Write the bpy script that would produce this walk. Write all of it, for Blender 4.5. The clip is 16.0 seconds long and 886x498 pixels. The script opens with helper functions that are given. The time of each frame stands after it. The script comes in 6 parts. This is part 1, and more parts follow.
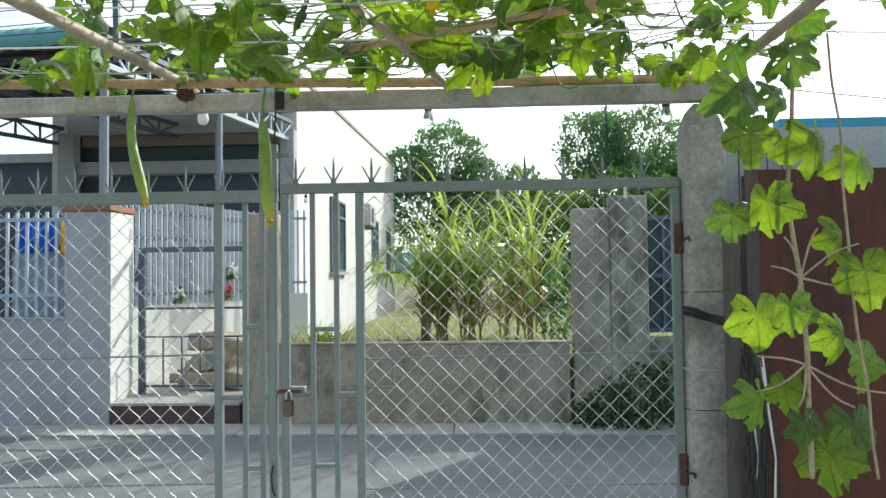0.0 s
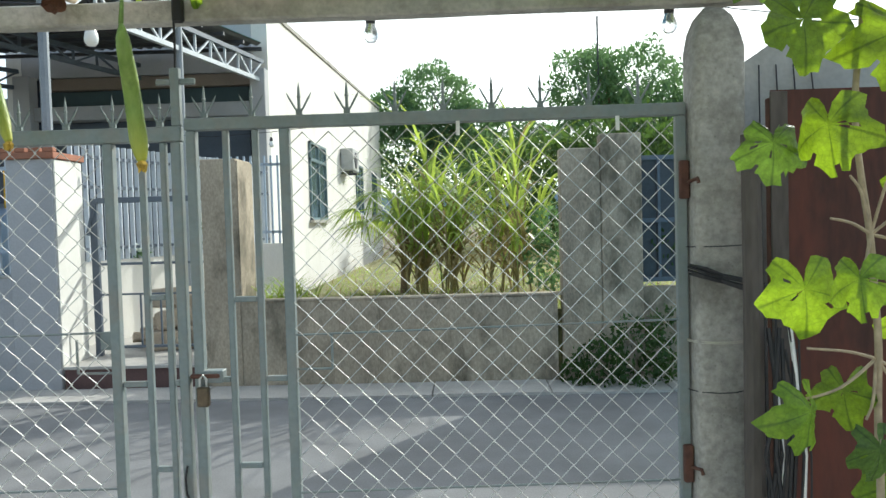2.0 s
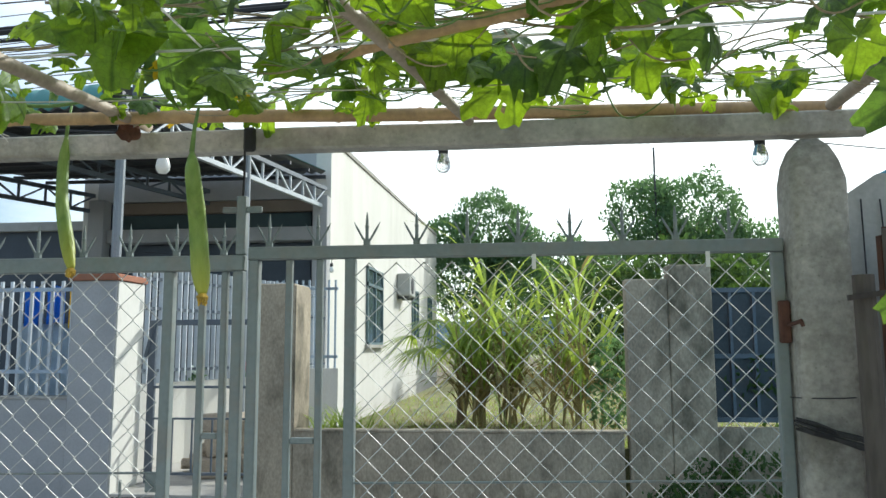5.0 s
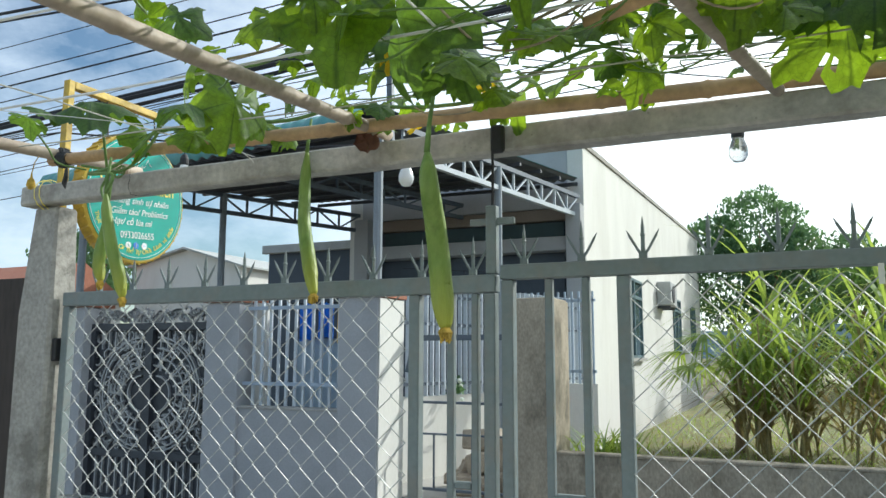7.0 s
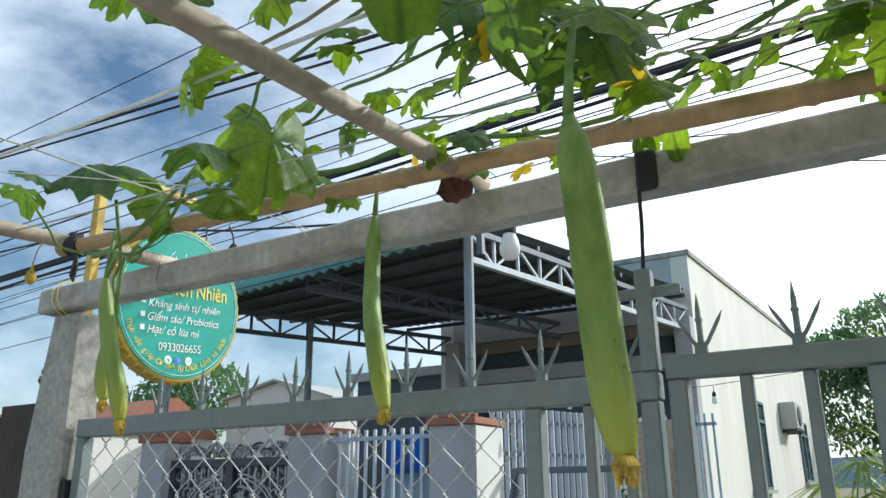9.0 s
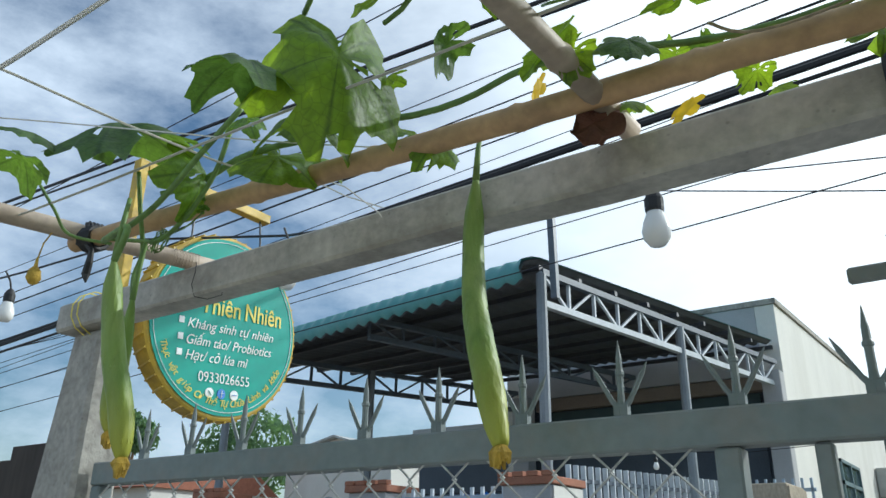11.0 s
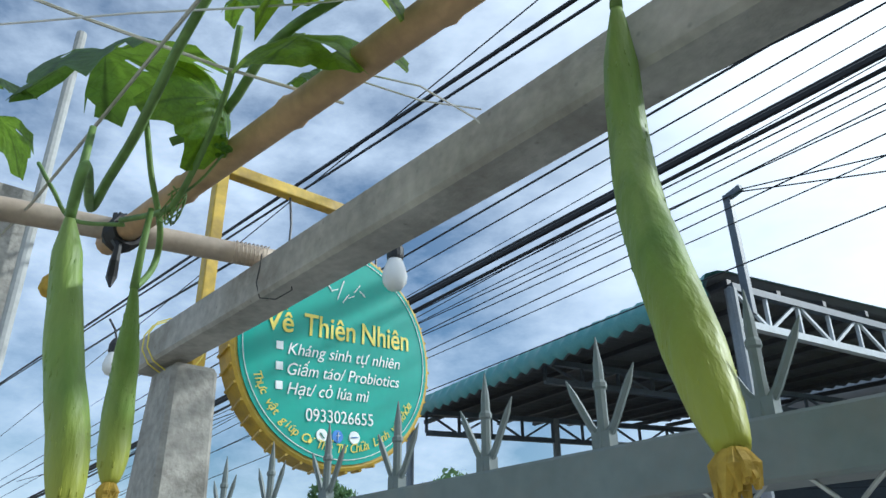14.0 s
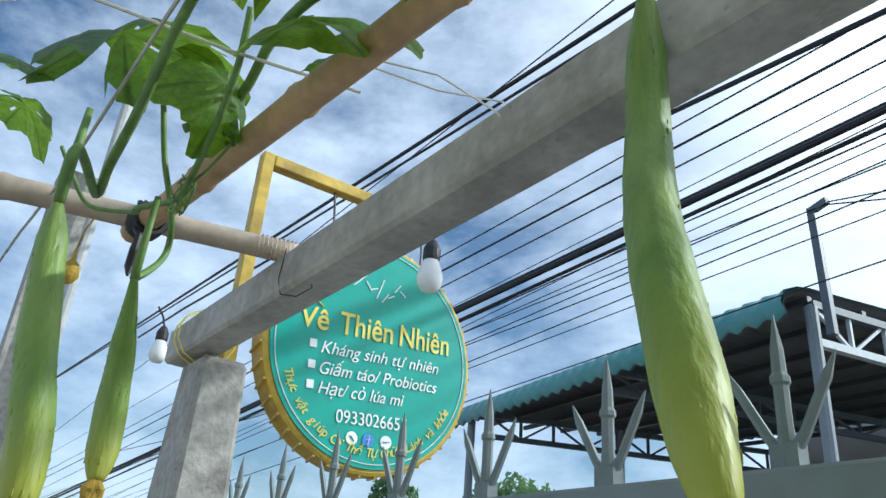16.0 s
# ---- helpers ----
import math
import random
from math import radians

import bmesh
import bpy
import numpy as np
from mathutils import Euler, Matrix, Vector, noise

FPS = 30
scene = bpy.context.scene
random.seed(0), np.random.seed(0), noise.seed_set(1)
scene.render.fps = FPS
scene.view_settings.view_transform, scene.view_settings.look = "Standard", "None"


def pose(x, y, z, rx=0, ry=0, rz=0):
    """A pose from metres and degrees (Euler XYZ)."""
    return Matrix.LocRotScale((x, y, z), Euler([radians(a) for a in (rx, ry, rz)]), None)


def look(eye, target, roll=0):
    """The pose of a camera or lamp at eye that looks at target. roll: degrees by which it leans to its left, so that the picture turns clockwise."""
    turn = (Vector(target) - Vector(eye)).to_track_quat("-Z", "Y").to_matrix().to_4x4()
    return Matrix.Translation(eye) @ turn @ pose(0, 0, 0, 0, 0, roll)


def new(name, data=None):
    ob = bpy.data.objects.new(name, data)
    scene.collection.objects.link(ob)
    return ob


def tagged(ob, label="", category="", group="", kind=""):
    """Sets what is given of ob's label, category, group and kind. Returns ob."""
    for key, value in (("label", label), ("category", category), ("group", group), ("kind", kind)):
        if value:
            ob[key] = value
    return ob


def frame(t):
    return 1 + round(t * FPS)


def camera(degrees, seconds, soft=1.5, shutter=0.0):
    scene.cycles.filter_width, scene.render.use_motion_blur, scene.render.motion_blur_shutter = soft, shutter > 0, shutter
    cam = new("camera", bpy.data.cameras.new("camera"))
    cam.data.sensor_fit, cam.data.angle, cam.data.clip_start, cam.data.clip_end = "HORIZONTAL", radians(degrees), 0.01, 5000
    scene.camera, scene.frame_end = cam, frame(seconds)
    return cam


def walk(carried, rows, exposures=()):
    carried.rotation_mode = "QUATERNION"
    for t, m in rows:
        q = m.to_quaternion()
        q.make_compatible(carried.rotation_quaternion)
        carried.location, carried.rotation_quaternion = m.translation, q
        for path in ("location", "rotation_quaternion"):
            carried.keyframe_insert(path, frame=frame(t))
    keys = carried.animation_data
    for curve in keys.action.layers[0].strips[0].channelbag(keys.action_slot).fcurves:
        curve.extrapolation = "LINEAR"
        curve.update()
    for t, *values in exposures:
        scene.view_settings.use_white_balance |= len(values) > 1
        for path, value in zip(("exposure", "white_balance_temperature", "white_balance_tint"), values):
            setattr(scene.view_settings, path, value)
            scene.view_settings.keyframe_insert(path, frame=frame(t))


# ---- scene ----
cam = camera(59.8, 16.0)
PATH = [
    (0, (0.203, 0.435, 1.445), (0.122, 2.432, 1.514), -0.7),
    (0.5, (0.259, 0.606, 1.446), (0.188, 2.604, 1.486), -0.9),
    (1, (0.261, 0.766, 1.434), (0.198, 2.765, 1.426), -1.2),
    (1.5, (0.292, 0.917, 1.463), (0.229, 2.915, 1.402), -1.4),
    (2, (0.321, 1.047, 1.474), (0.257, 3.044, 1.399), -1.6),
    (2.5, (0.33, 1.145, 1.483), (0.295, 3.144, 1.511), -0.8),
    (3, (0.341, 1.19, 1.495), (0.3, 3.188, 1.577), -0.7),
    (3.2, (0.338, 1.193, 1.501), (0.295, 3.189, 1.617), -0.7),
    (5.3, (0.253, 1.216, 1.522), (-0.033, 3.18, 1.773), 0.0),
    (5.5, (0.256, 1.252, 1.53), (-0.127, 3.2, 1.772), 0.1),
    (6, (0.26, 1.383, 1.543), (-0.414, 3.251, 1.783), 0.6),
    (6.5, (0.228, 1.471, 1.562), (-0.558, 3.297, 1.782), 0.6),
    (7, (0.122, 1.596, 1.584), (-0.697, 3.4, 1.858), 0.2),
    (7.5, (0.043, 1.711, 1.599), (-0.787, 3.498, 1.946), -0.3),
    (8, (-0.012, 1.863, 1.595), (-0.881, 3.613, 2.021), -1.0),
    (8.5, (-0.089, 2.037, 1.602), (-1.041, 3.724, 2.102), -0.6),
    (9, (-0.214, 2.169, 1.606), (-1.203, 3.802, 2.202), -0.5),
    (9.2, (-0.259, 2.224, 1.607), (-1.271, 3.838, 2.217), -0.2),
    (11.3, (-0.617, 2.554, 1.627), (-1.712, 4.054, 2.37), 0.8),
    (11.5, (-0.665, 2.578, 1.629), (-1.765, 4.077, 2.367), 0.5),
    (12, (-0.737, 2.655, 1.621), (-1.882, 4.121, 2.355), -0.4),
    (12.5, (-0.779, 2.795, 1.632), (-2.06, 4.137, 2.38), 0.8),
    (13, (-0.814, 2.881, 1.644), (-2.208, 4.108, 2.386), 1.2),
    (13.5, (-0.851, 2.929, 1.656), (-2.237, 4.13, 2.453), -0.2),
    (14, (-0.838, 2.955, 1.667), (-2.214, 4.125, 2.527), -0.4),
    (14.5, (-0.802, 2.985, 1.673), (-2.255, 4.059, 2.529), 1.2),
    (15, (-0.789, 3.002, 1.678), (-2.266, 4.049, 2.528), 2.0),
    (15.5, (-0.809, 3.02, 1.688), (-2.3, 4.053, 2.531), 2.8),
    (16, (-0.843, 3.045, 1.7), (-2.337, 4.063, 2.555), 4.7),
]
EXPOSURES = [(0.0, 0.02, 6250, 2), (0.9, -0.15, 6300, 2), (1.5, 0.1, 6400, 2), (3.0, 0.05, 6350, 2), (5.0, -0.15, 6250, 2), (9.0, -0.29, 6100, 2), (11.3, -0.58, 5900, 2), (12.5, -0.70, 5800, 2), (14.0, -0.47, 5700, 2), (16.0, -0.35, 5700, 2)]
walk(cam, [(t, look(eye, target, roll)) for t, eye, target, roll in PATH], EXPOSURES)

# ---- sun, sky, exposure ----
SUN_ELEV, SUN_ROT = radians(30), radians(34)
world = bpy.data.worlds.new("sky")
scene.world = world
world.use_nodes = True
wn, wl = world.node_tree.nodes, world.node_tree.links
wn.clear()
sky = wn.new("ShaderNodeTexSky")
sky.sky_type = "NISHITA"
sky.sun_disc = False
sky.sun_elevation, sky.sun_rotation = SUN_ELEV, SUN_ROT
sky.air_density, sky.dust_density, sky.ozone_density = 1.15, 0.5, 3.0
coord = wn.new("ShaderNodeTexCoord")
stretch = wn.new("ShaderNodeMapping")
stretch.inputs["Scale"].default_value = (1.0, 1.3, 2.6)
stretch.inputs["Rotation"].default_value = (0.25, 0.1, 0.4)
cloud = wn.new("ShaderNodeTexNoise")
cloud.inputs["Scale"].default_value, cloud.inputs["Detail"].default_value, cloud.inputs["Roughness"].default_value = 2.3, 8, 0.62
ramp = wn.new("ShaderNodeMapRange")
ramp.inputs["From Min"].default_value, ramp.inputs["From Max"].default_value = 0.40, 0.74
mixw = wn.new("ShaderNodeMixRGB")
mixw.inputs["Color2"].default_value = (8.2, 8.9, 10.2, 1)
bgw = wn.new("ShaderNodeBackground")
bgw.inputs["Strength"].default_value = 0.15
outw = wn.new("ShaderNodeOutputWorld")
wl.new(coord.outputs["Generated"], stretch.inputs["Vector"])
wl.new(stretch.outputs["Vector"], cloud.inputs["Vector"])
wl.new(cloud.outputs["Fac"], ramp.inputs["Value"])
wl.new(ramp.outputs["Result"], mixw.inputs["Fac"])
wl.new(sky.outputs["Color"], mixw.inputs["Color1"])
# bright haze of thin cloud round the sun
toward = wn.new("ShaderNodeVectorMath")
toward.operation = "DOT_PRODUCT"
toward.inputs[1].default_value = (math.sin(SUN_ROT) * math.cos(SUN_ELEV), math.cos(SUN_ROT) * math.cos(SUN_ELEV), math.sin(SUN_ELEV))
haze = wn.new("ShaderNodeMapRange")
haze.interpolation_type = "SMOOTHSTEP"
haze.inputs["From Min"].default_value, haze.inputs["From Max"].default_value, haze.inputs["To Max"].default_value = 0.22, 0.94, 0.97
mixh = wn.new("ShaderNodeMixRGB")
mixh.inputs["Color2"].default_value = (13.5, 13.6, 13.8, 1)
wl.new(coord.outputs["Generated"], toward.inputs[0])
wl.new(toward.outputs["Value"], haze.inputs["Value"])
wl.new(haze.outputs["Result"], mixh.inputs["Fac"])
wl.new(mixw.outputs["Color"], mixh.inputs["Color1"])
wl.new(mixh.outputs["Color"], bgw.inputs["Color"])
wl.new(bgw.outputs["Background"], outw.inputs["Surface"])
sun = new("sun", bpy.data.lights.new("sun", "SUN"))
sun.data.energy, sun.data.angle, sun.data.color = 4.3, radians(0.6), (1.0, 0.96, 0.90)
sun_way = Vector((math.sin(SUN_ROT) * math.cos(SUN_ELEV), math.cos(SUN_ROT) * math.cos(SUN_ELEV), math.sin(SUN_ELEV)))
sun.matrix_world = look(sun_way * 60, (0, 0, 0))


# ---- materials ----
def material(name, colour, rough=0.8, metal=0.0, vary=0.25, scale=6.0, bump=0.3, fine=60.0, stain=None, stain_amount=0.5,
             stain_scale=1.5, random_hue=0.0, translucent=None, stretch_z=1.0, spec=0.5, dist=0.004, veins=False, tip=None, pits=False):
    m = bpy.data.materials.new(name)
    m.use_nodes = True
    n, l = m.node_tree.nodes, m.node_tree.links
    b = n["Principled BSDF"]
    b.inputs["Roughness"].default_value, b.inputs["Metallic"].default_value = rough, metal
    b.inputs["Specular IOR Level"].default_value = spec
    tc = n.new("ShaderNodeTexCoord")
    mp = n.new("ShaderNodeMapping")
    mp.inputs["Scale"].default_value = (1, 1, stretch_z)
    l.new(tc.outputs["Object"], mp.inputs["Vector"])
    big, small = n.new("ShaderNodeTexNoise"), n.new("ShaderNodeTexNoise")
    big.inputs["Scale"].default_value, big.inputs["Detail"].default_value = scale, 5
    small.inputs["Scale"].default_value, small.inputs["Detail"].default_value = fine, 4
    for q in (big, small):
        l.new(mp.outputs["Vector"], q.inputs["Vector"])
    add = n.new("ShaderNodeMath")
    add.operation = "ADD"
    l.new(big.outputs["Fac"], add.inputs[0])
    l.new(small.outputs["Fac"], add.inputs[1])
    rng = n.new("ShaderNodeMapRange")
    rng.inputs["From Min"].default_value, rng.inputs["From Max"].default_value = 0.6, 1.4
    rng.inputs["To Min"].default_value, rng.inputs["To Max"].default_value = 1 - vary, 1 + vary
    l.new(add.outputs[0], rng.inputs["Value"])
    mul = n.new("ShaderNodeMixRGB")
    mul.blend_type = "MULTIPLY"
    mul.inputs["Fac"].default_value = 1
    mul.inputs["Color1"].default_value = (*colour, 1)
    l.new(rng.outputs["Result"], mul.inputs["Color2"])
    last = mul.outputs["Color"]
    light = rng.outputs["Result"]
    if veins:
        sp = n.new("ShaderNodeSeparateXYZ")
        l.new(tc.outputs["Object"], sp.inputs[0])
        chain = []
        for op, val in (("ARCTAN2", None), ("MULTIPLY", 2.5), ("SINE", None), ("ABSOLUTE", None)):
            q = n.new("ShaderNodeMath")
            q.operation = op
            if val:
                q.inputs[1].default_value = val
            if chain:
                l.new(chain[-1].outputs[0], q.inputs[0])
            chain.append(q)
        l.new(sp.outputs["Y"], chain[0].inputs[0])
        l.new(sp.outputs["X"], chain[0].inputs[1])
        vr = n.new("ShaderNodeMapRange")
        vr.inputs["From Min"].default_value, vr.inputs["From Max"].default_value = 0.03, 0.16
        vr.inputs["To Min"].default_value, vr.inputs["To Max"].default_value = 0.45, 1.0
        l.new(chain[-1].outputs[0], vr.inputs["Value"])
        net = n.new("ShaderNodeTexVoronoi")
        net.feature = "DISTANCE_TO_EDGE"
        net.inputs["Scale"].default_value = 7.0
        l.new(tc.outputs["Object"], net.inputs["Vector"])
        nr = n.new("ShaderNodeMapRange")
        nr.inputs["From Max"].default_value, nr.inputs["To Min"].default_value = 0.06, 0.72
        l.new(net.outputs["Distance"], nr.inputs["Value"])
        mv = n.new("ShaderNodeMath")
        mv.operation = "MULTIPLY"
        l.new(vr.outputs["Result"], mv.inputs[0])
        l.new(nr.outputs["Result"], mv.inputs[1])
        m2 = n.new("ShaderNodeMath")
        m2.operation = "MULTIPLY"
        l.new(mv.outputs[0], m2.inputs[0])
        l.new(light, m2.inputs[1])
        light = m2.outputs[0]
    if stain:
        st = n.new("ShaderNodeTexNoise")
        st.inputs["Scale"].default_value, st.inputs["Detail"].default_value, st.inputs["Roughness"].default_value = stain_scale, 7, 0.65
        l.new(mp.outputs["Vector"], st.inputs["Vector"])
        r2 = n.new("ShaderNodeMapRange")
        r2.inputs["From Min"].default_value, r2.inputs["From Max"].default_value = 0.47, 0.66
        r2.inputs["To Max"].default_value = stain_amount
        l.new(st.outputs["Fac"], r2.inputs["Value"])
        mx = n.new("ShaderNodeMixRGB")
        mx.inputs["Color2"].default_value = (*stain, 1)
        l.new(r2.outputs["Result"], mx.inputs["Fac"])
        l.new(last, mx.inputs["Color1"])
        last = mx.outputs["Color"]
    if tip:
        gs = n.new("ShaderNodeSeparateXYZ")
        l.new(tc.outputs["Generated"], gs.inputs[0])
        gr = n.new("ShaderNodeMapRange")
        gr.inputs["From Min"].default_value, gr.inputs["From Max"].default_value = 0.38, 0.0
        gr.inputs["To Max"].default_value = 0.8
        l.new(gs.outputs["Z"], gr.inputs["Value"])
        gm = n.new("ShaderNodeMixRGB")
        gm.inputs["Color2"].default_value = (*tip, 1)
        l.new(gr.outputs["Result"], gm.inputs["Fac"])
        l.new(last, gm.inputs["Color1"])
        last = gm.outputs["Color"]
    if pits:
        pit = n.new("ShaderNodeTexVoronoi")
        pit.inputs["Scale"].default_value = 38
        l.new(mp.outputs["Vector"], pit.inputs["Vector"])
        pr = n.new("ShaderNodeMapRange")
        pr.inputs["From Min"].default_value, pr.inputs["From Max"].default_value, pr.inputs["To Min"].default_value = 0.05, 0.14, 0.72
        l.new(pit.outputs["Distance"], pr.inputs["Value"])
        cm = n.new("ShaderNodeMixRGB")
        cm.blend_type = "MULTIPLY"
        cm.inputs["Fac"].default_value = 1
        l.new(last, cm.inputs["Color1"])
        l.new(pr.outputs["Result"], cm.inputs["Color2"])
        last = cm.outputs["Color"]
    if random_hue:
        oi = n.new("ShaderNodeObjectInfo")
        hs = n.new("ShaderNodeHueSaturation")
        r3 = n.new("ShaderNodeMapRange")
        r3.inputs["To Min"].default_value, r3.inputs["To Max"].default_value = 1 - random_hue, 1 + random_hue
        l.new(oi.outputs["Random"], r3.inputs["Value"])
        l.new(r3.outputs["Result"], hs.inputs["Value"])
        l.new(last, hs.inputs["Color"])
        last = hs.outputs["Color"]
    l.new(last, b.inputs["Base Color"])
    if bump:
        bp = n.new("ShaderNodeBump")
        bp.inputs["Strength"].default_value, bp.inputs["Distance"].default_value = bump, dist
        l.new(add.outputs[0], bp.inputs["Height"])
        l.new(bp.outputs["Normal"], b.inputs["Normal"])
    if translucent:
        tr = n.new("ShaderNodeBsdfTranslucent")
        tm = n.new("ShaderNodeMixRGB")
        tm.blend_type = "MULTIPLY"
        tm.inputs["Fac"].default_value = 1
        tm.inputs["Color1"].default_value = (*translucent, 1)
        l.new(light, tm.inputs["Color2"])
        l.new(tm.outputs["Color"], tr.inputs["Color"])
        mixs = n.new("ShaderNodeMixShader")
        mixs.inputs["Fac"].default_value = 0.45
        l.new(b.outputs["BSDF"], mixs.inputs[1])
        l.new(tr.outputs["BSDF"], mixs.inputs[2])
        l.new(mixs.outputs["Shader"], n["Material Output"].inputs["Surface"])
    return m


M_CONCRETE = material("weathered concrete", (0.42, 0.40, 0.36), 0.9, vary=0.38, scale=5, bump=0.9, stain=(0.14, 0.13, 0.11), stain_amount=0.8, stain_scale=5, pits=True)
M_BEAM = material("cast concrete beam", (0.47, 0.45, 0.405), 0.9, vary=0.28, scale=9, bump=0.8, stain=(0.24, 0.22, 0.19), stain_amount=0.75, stain_scale=6, pits=True)
M_WALL = material("grey cement render", (0.40, 0.335, 0.25), 0.92, vary=0.38, scale=3, bump=0.5, stain=(0.115, 0.10, 0.07), stain_amount=0.9, stain_scale=3.2, stretch_z=0.55)
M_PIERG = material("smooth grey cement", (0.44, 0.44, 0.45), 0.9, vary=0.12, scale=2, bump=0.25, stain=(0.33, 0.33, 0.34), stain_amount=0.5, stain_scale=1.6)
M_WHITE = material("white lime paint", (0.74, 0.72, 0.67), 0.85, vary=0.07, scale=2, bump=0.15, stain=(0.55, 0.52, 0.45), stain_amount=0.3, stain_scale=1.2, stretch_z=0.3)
M_ROAD = material("worn concrete road", (0.175, 0.177, 0.182), 0.95, vary=0.25, scale=3, bump=0.4, fine=90, stain=(0.12, 0.12, 0.122), stain_amount=0.7, stain_scale=0.8)
M_KERB = material("pale cement strip", (0.42, 0.40, 0.37), 0.95, vary=0.18, scale=4, bump=0.4)
M_SOIL = material("dry ground", (0.20, 0.16, 0.11), 1.0, vary=0.3, scale=2, bump=0.5, stain=(0.13, 0.15, 0.06), stain_amount=0.7, stain_scale=0.6)
M_LAWN = material("dry grass ground", (0.19, 0.19, 0.08), 1.0, vary=0.35, scale=4, bump=0.6, stain=(0.32, 0.26, 0.13), stain_amount=0.6, stain_scale=1.5)
M_GATE = material("grey-green gate paint", (0.20, 0.235, 0.235), 0.5, vary=0.14, scale=14, bump=0.15, stain=(0.25, 0.22, 0.19), stain_amount=0.45, stain_scale=9)
M_WIRE = material("galvanised wire", (0.54, 0.54, 0.52), 0.5, 0.5, vary=0.2, scale=30, bump=0.0)
M_RUST = material("rusty iron", (0.10, 0.045, 0.032), 0.85, vary=0.4, scale=25, bump=0.6, stain=(0.17, 0.07, 0.04), stain_amount=0.6, stain_scale=12)
M_BRASS = material("old brass lock", (0.13, 0.10, 0.07), 0.45, 0.7, vary=0.3, scale=40, bump=0.2)
M_BLACK = material("black rubber", (0.02, 0.02, 0.022), 0.55, vary=0.2, scale=30, bump=0.1)
M_BAMBOO = material("dried bamboo", (0.54, 0.35, 0.18), 0.6, vary=0.22, scale=12, bump=0.25, stain=(0.26, 0.16, 0.09), stain_amount=0.55, stain_scale=10)
M_BAMBOO_PALE = material("pale bleached bamboo", (0.43, 0.35, 0.27), 0.6, vary=0.28, scale=12, bump=0.25, stain=(0.36, 0.27, 0.19), stain_amount=0.5, stain_scale=8)
M_STRING = material("white nylon string", (0.75, 0.74, 0.70), 0.6, vary=0.1, bump=0)
M_TWINE = material("dull plastic twine", (0.50, 0.48, 0.40), 0.7, vary=0.2, bump=0)
M_LEAF = material("luffa leaf", (0.05, 0.12, 0.02), 0.5, vary=0.35, scale=2.5, bump=0.6, fine=9, random_hue=0.5, translucent=(0.40, 0.60, 0.02), stain=(0.14, 0.19, 0.04), stain_amount=0.5, stain_scale=3, veins=True)
# darker leaf copy: the shade of overlapping leaves is put into its colour
M_LEAFSHADE = material("luffa leaf with shade in its colour", (0.045, 0.10, 0.028), 0.45, vary=0.4, scale=2.5, bump=0.7, fine=9, random_hue=0.35, translucent=(0.19, 0.33, 0.03), stain=(0.10, 0.14, 0.05), stain_amount=0.5, stain_scale=4, veins=True)
M_STEM = material("green vine stem", (0.15, 0.25, 0.06), 0.55, vary=0.3, scale=30, bump=0.2)
M_DRYSTEM = material("dry vine stem", (0.36, 0.29, 0.19), 0.8, vary=0.3, scale=30, bump=0.3)
M_FRUIT = material("luffa skin", (0.16, 0.26, 0.042), 0.5, vary=0.30, scale=18, bump=0.65, fine=70, stretch_z=0.22, stain=(0.31, 0.40, 0.10), stain_amount=0.65, stain_scale=14, dist=0.006, tip=(0.44, 0.42, 0.035))
M_PETAL = material("yellow petal", (0.85, 0.55, 0.02), 0.6, vary=0.15, scale=30, bump=0.1, translucent=(0.9, 0.6, 0.03))
M_WITHER = material("withered flower", (0.50, 0.33, 0.05), 0.85, vary=0.4, scale=60, bump=0.6)
M_TEAL = material("teal printed panel", (0.012, 0.36, 0.28), 0.25, vary=0.08, scale=3, bump=0.02)
M_PRINTY = material("yellow print", (0.85, 0.72, 0.12), 0.4, vary=0.04, bump=0)
M_PRINTW = material("white print", (0.88, 0.90, 0.88), 0.4, vary=0.03, bump=0)
M_PRINTB = material("blue print", (0.06, 0.25, 0.70), 0.4, vary=0.03, bump=0)
M_GOLD = material("golden yellow paint", (0.62, 0.42, 0.05), 0.45, vary=0.25, scale=12, bump=0.2, stain=(0.22, 0.13, 0.05), stain_amount=0.5, stain_scale=10)
M_ROOF = material("teal corrugated sheet", (0.12, 0.33, 0.33), 0.45, 0.2, vary=0.14, scale=4, bump=0.1, stain=(0.20, 0.30, 0.29), stain_amount=0.5, stain_scale=2)
M_TRUSS = material("dark blue steel paint", (0.11, 0.135, 0.17), 0.5, vary=0.2, scale=10, bump=0.1)
M_TRUSSW = material("pale steel paint", (0.50, 0.54, 0.58), 0.5, vary=0.15, scale=10, bump=0.1)
M_BLUEBAR = material("blue-grey bar paint", (0.42, 0.50, 0.60), 0.5, vary=0.14, scale=12, bump=0.1)
M_PALEBAR = material("pale bar paint", (0.62, 0.66, 0.70), 0.5, vary=0.12, scale=12, bump=0.1, stain=(0.40, 0.44, 0.50), stain_amount=0.4, stain_scale=6)
M_DARKMETAL = material("dark grey steel", (0.06, 0.065, 0.075), 0.5, vary=0.25, scale=10, bump=0.15)
M_GREYCAST = material("grey cast aluminium", (0.42, 0.42, 0.42), 0.5, 0.3, vary=0.2, scale=14, bump=0.2)
M_BRICKCAP = material("red brick cap", (0.36, 0.15, 0.09), 0.85, vary=0.25, scale=10, bump=0.4, stain=(0.25, 0.14, 0.10), stain_amount=0.5, stain_scale=6)
M_STEP = material("dark red tile step", (0.11, 0.06, 0.055), 0.7, vary=0.25, scale=6, bump=0.2)
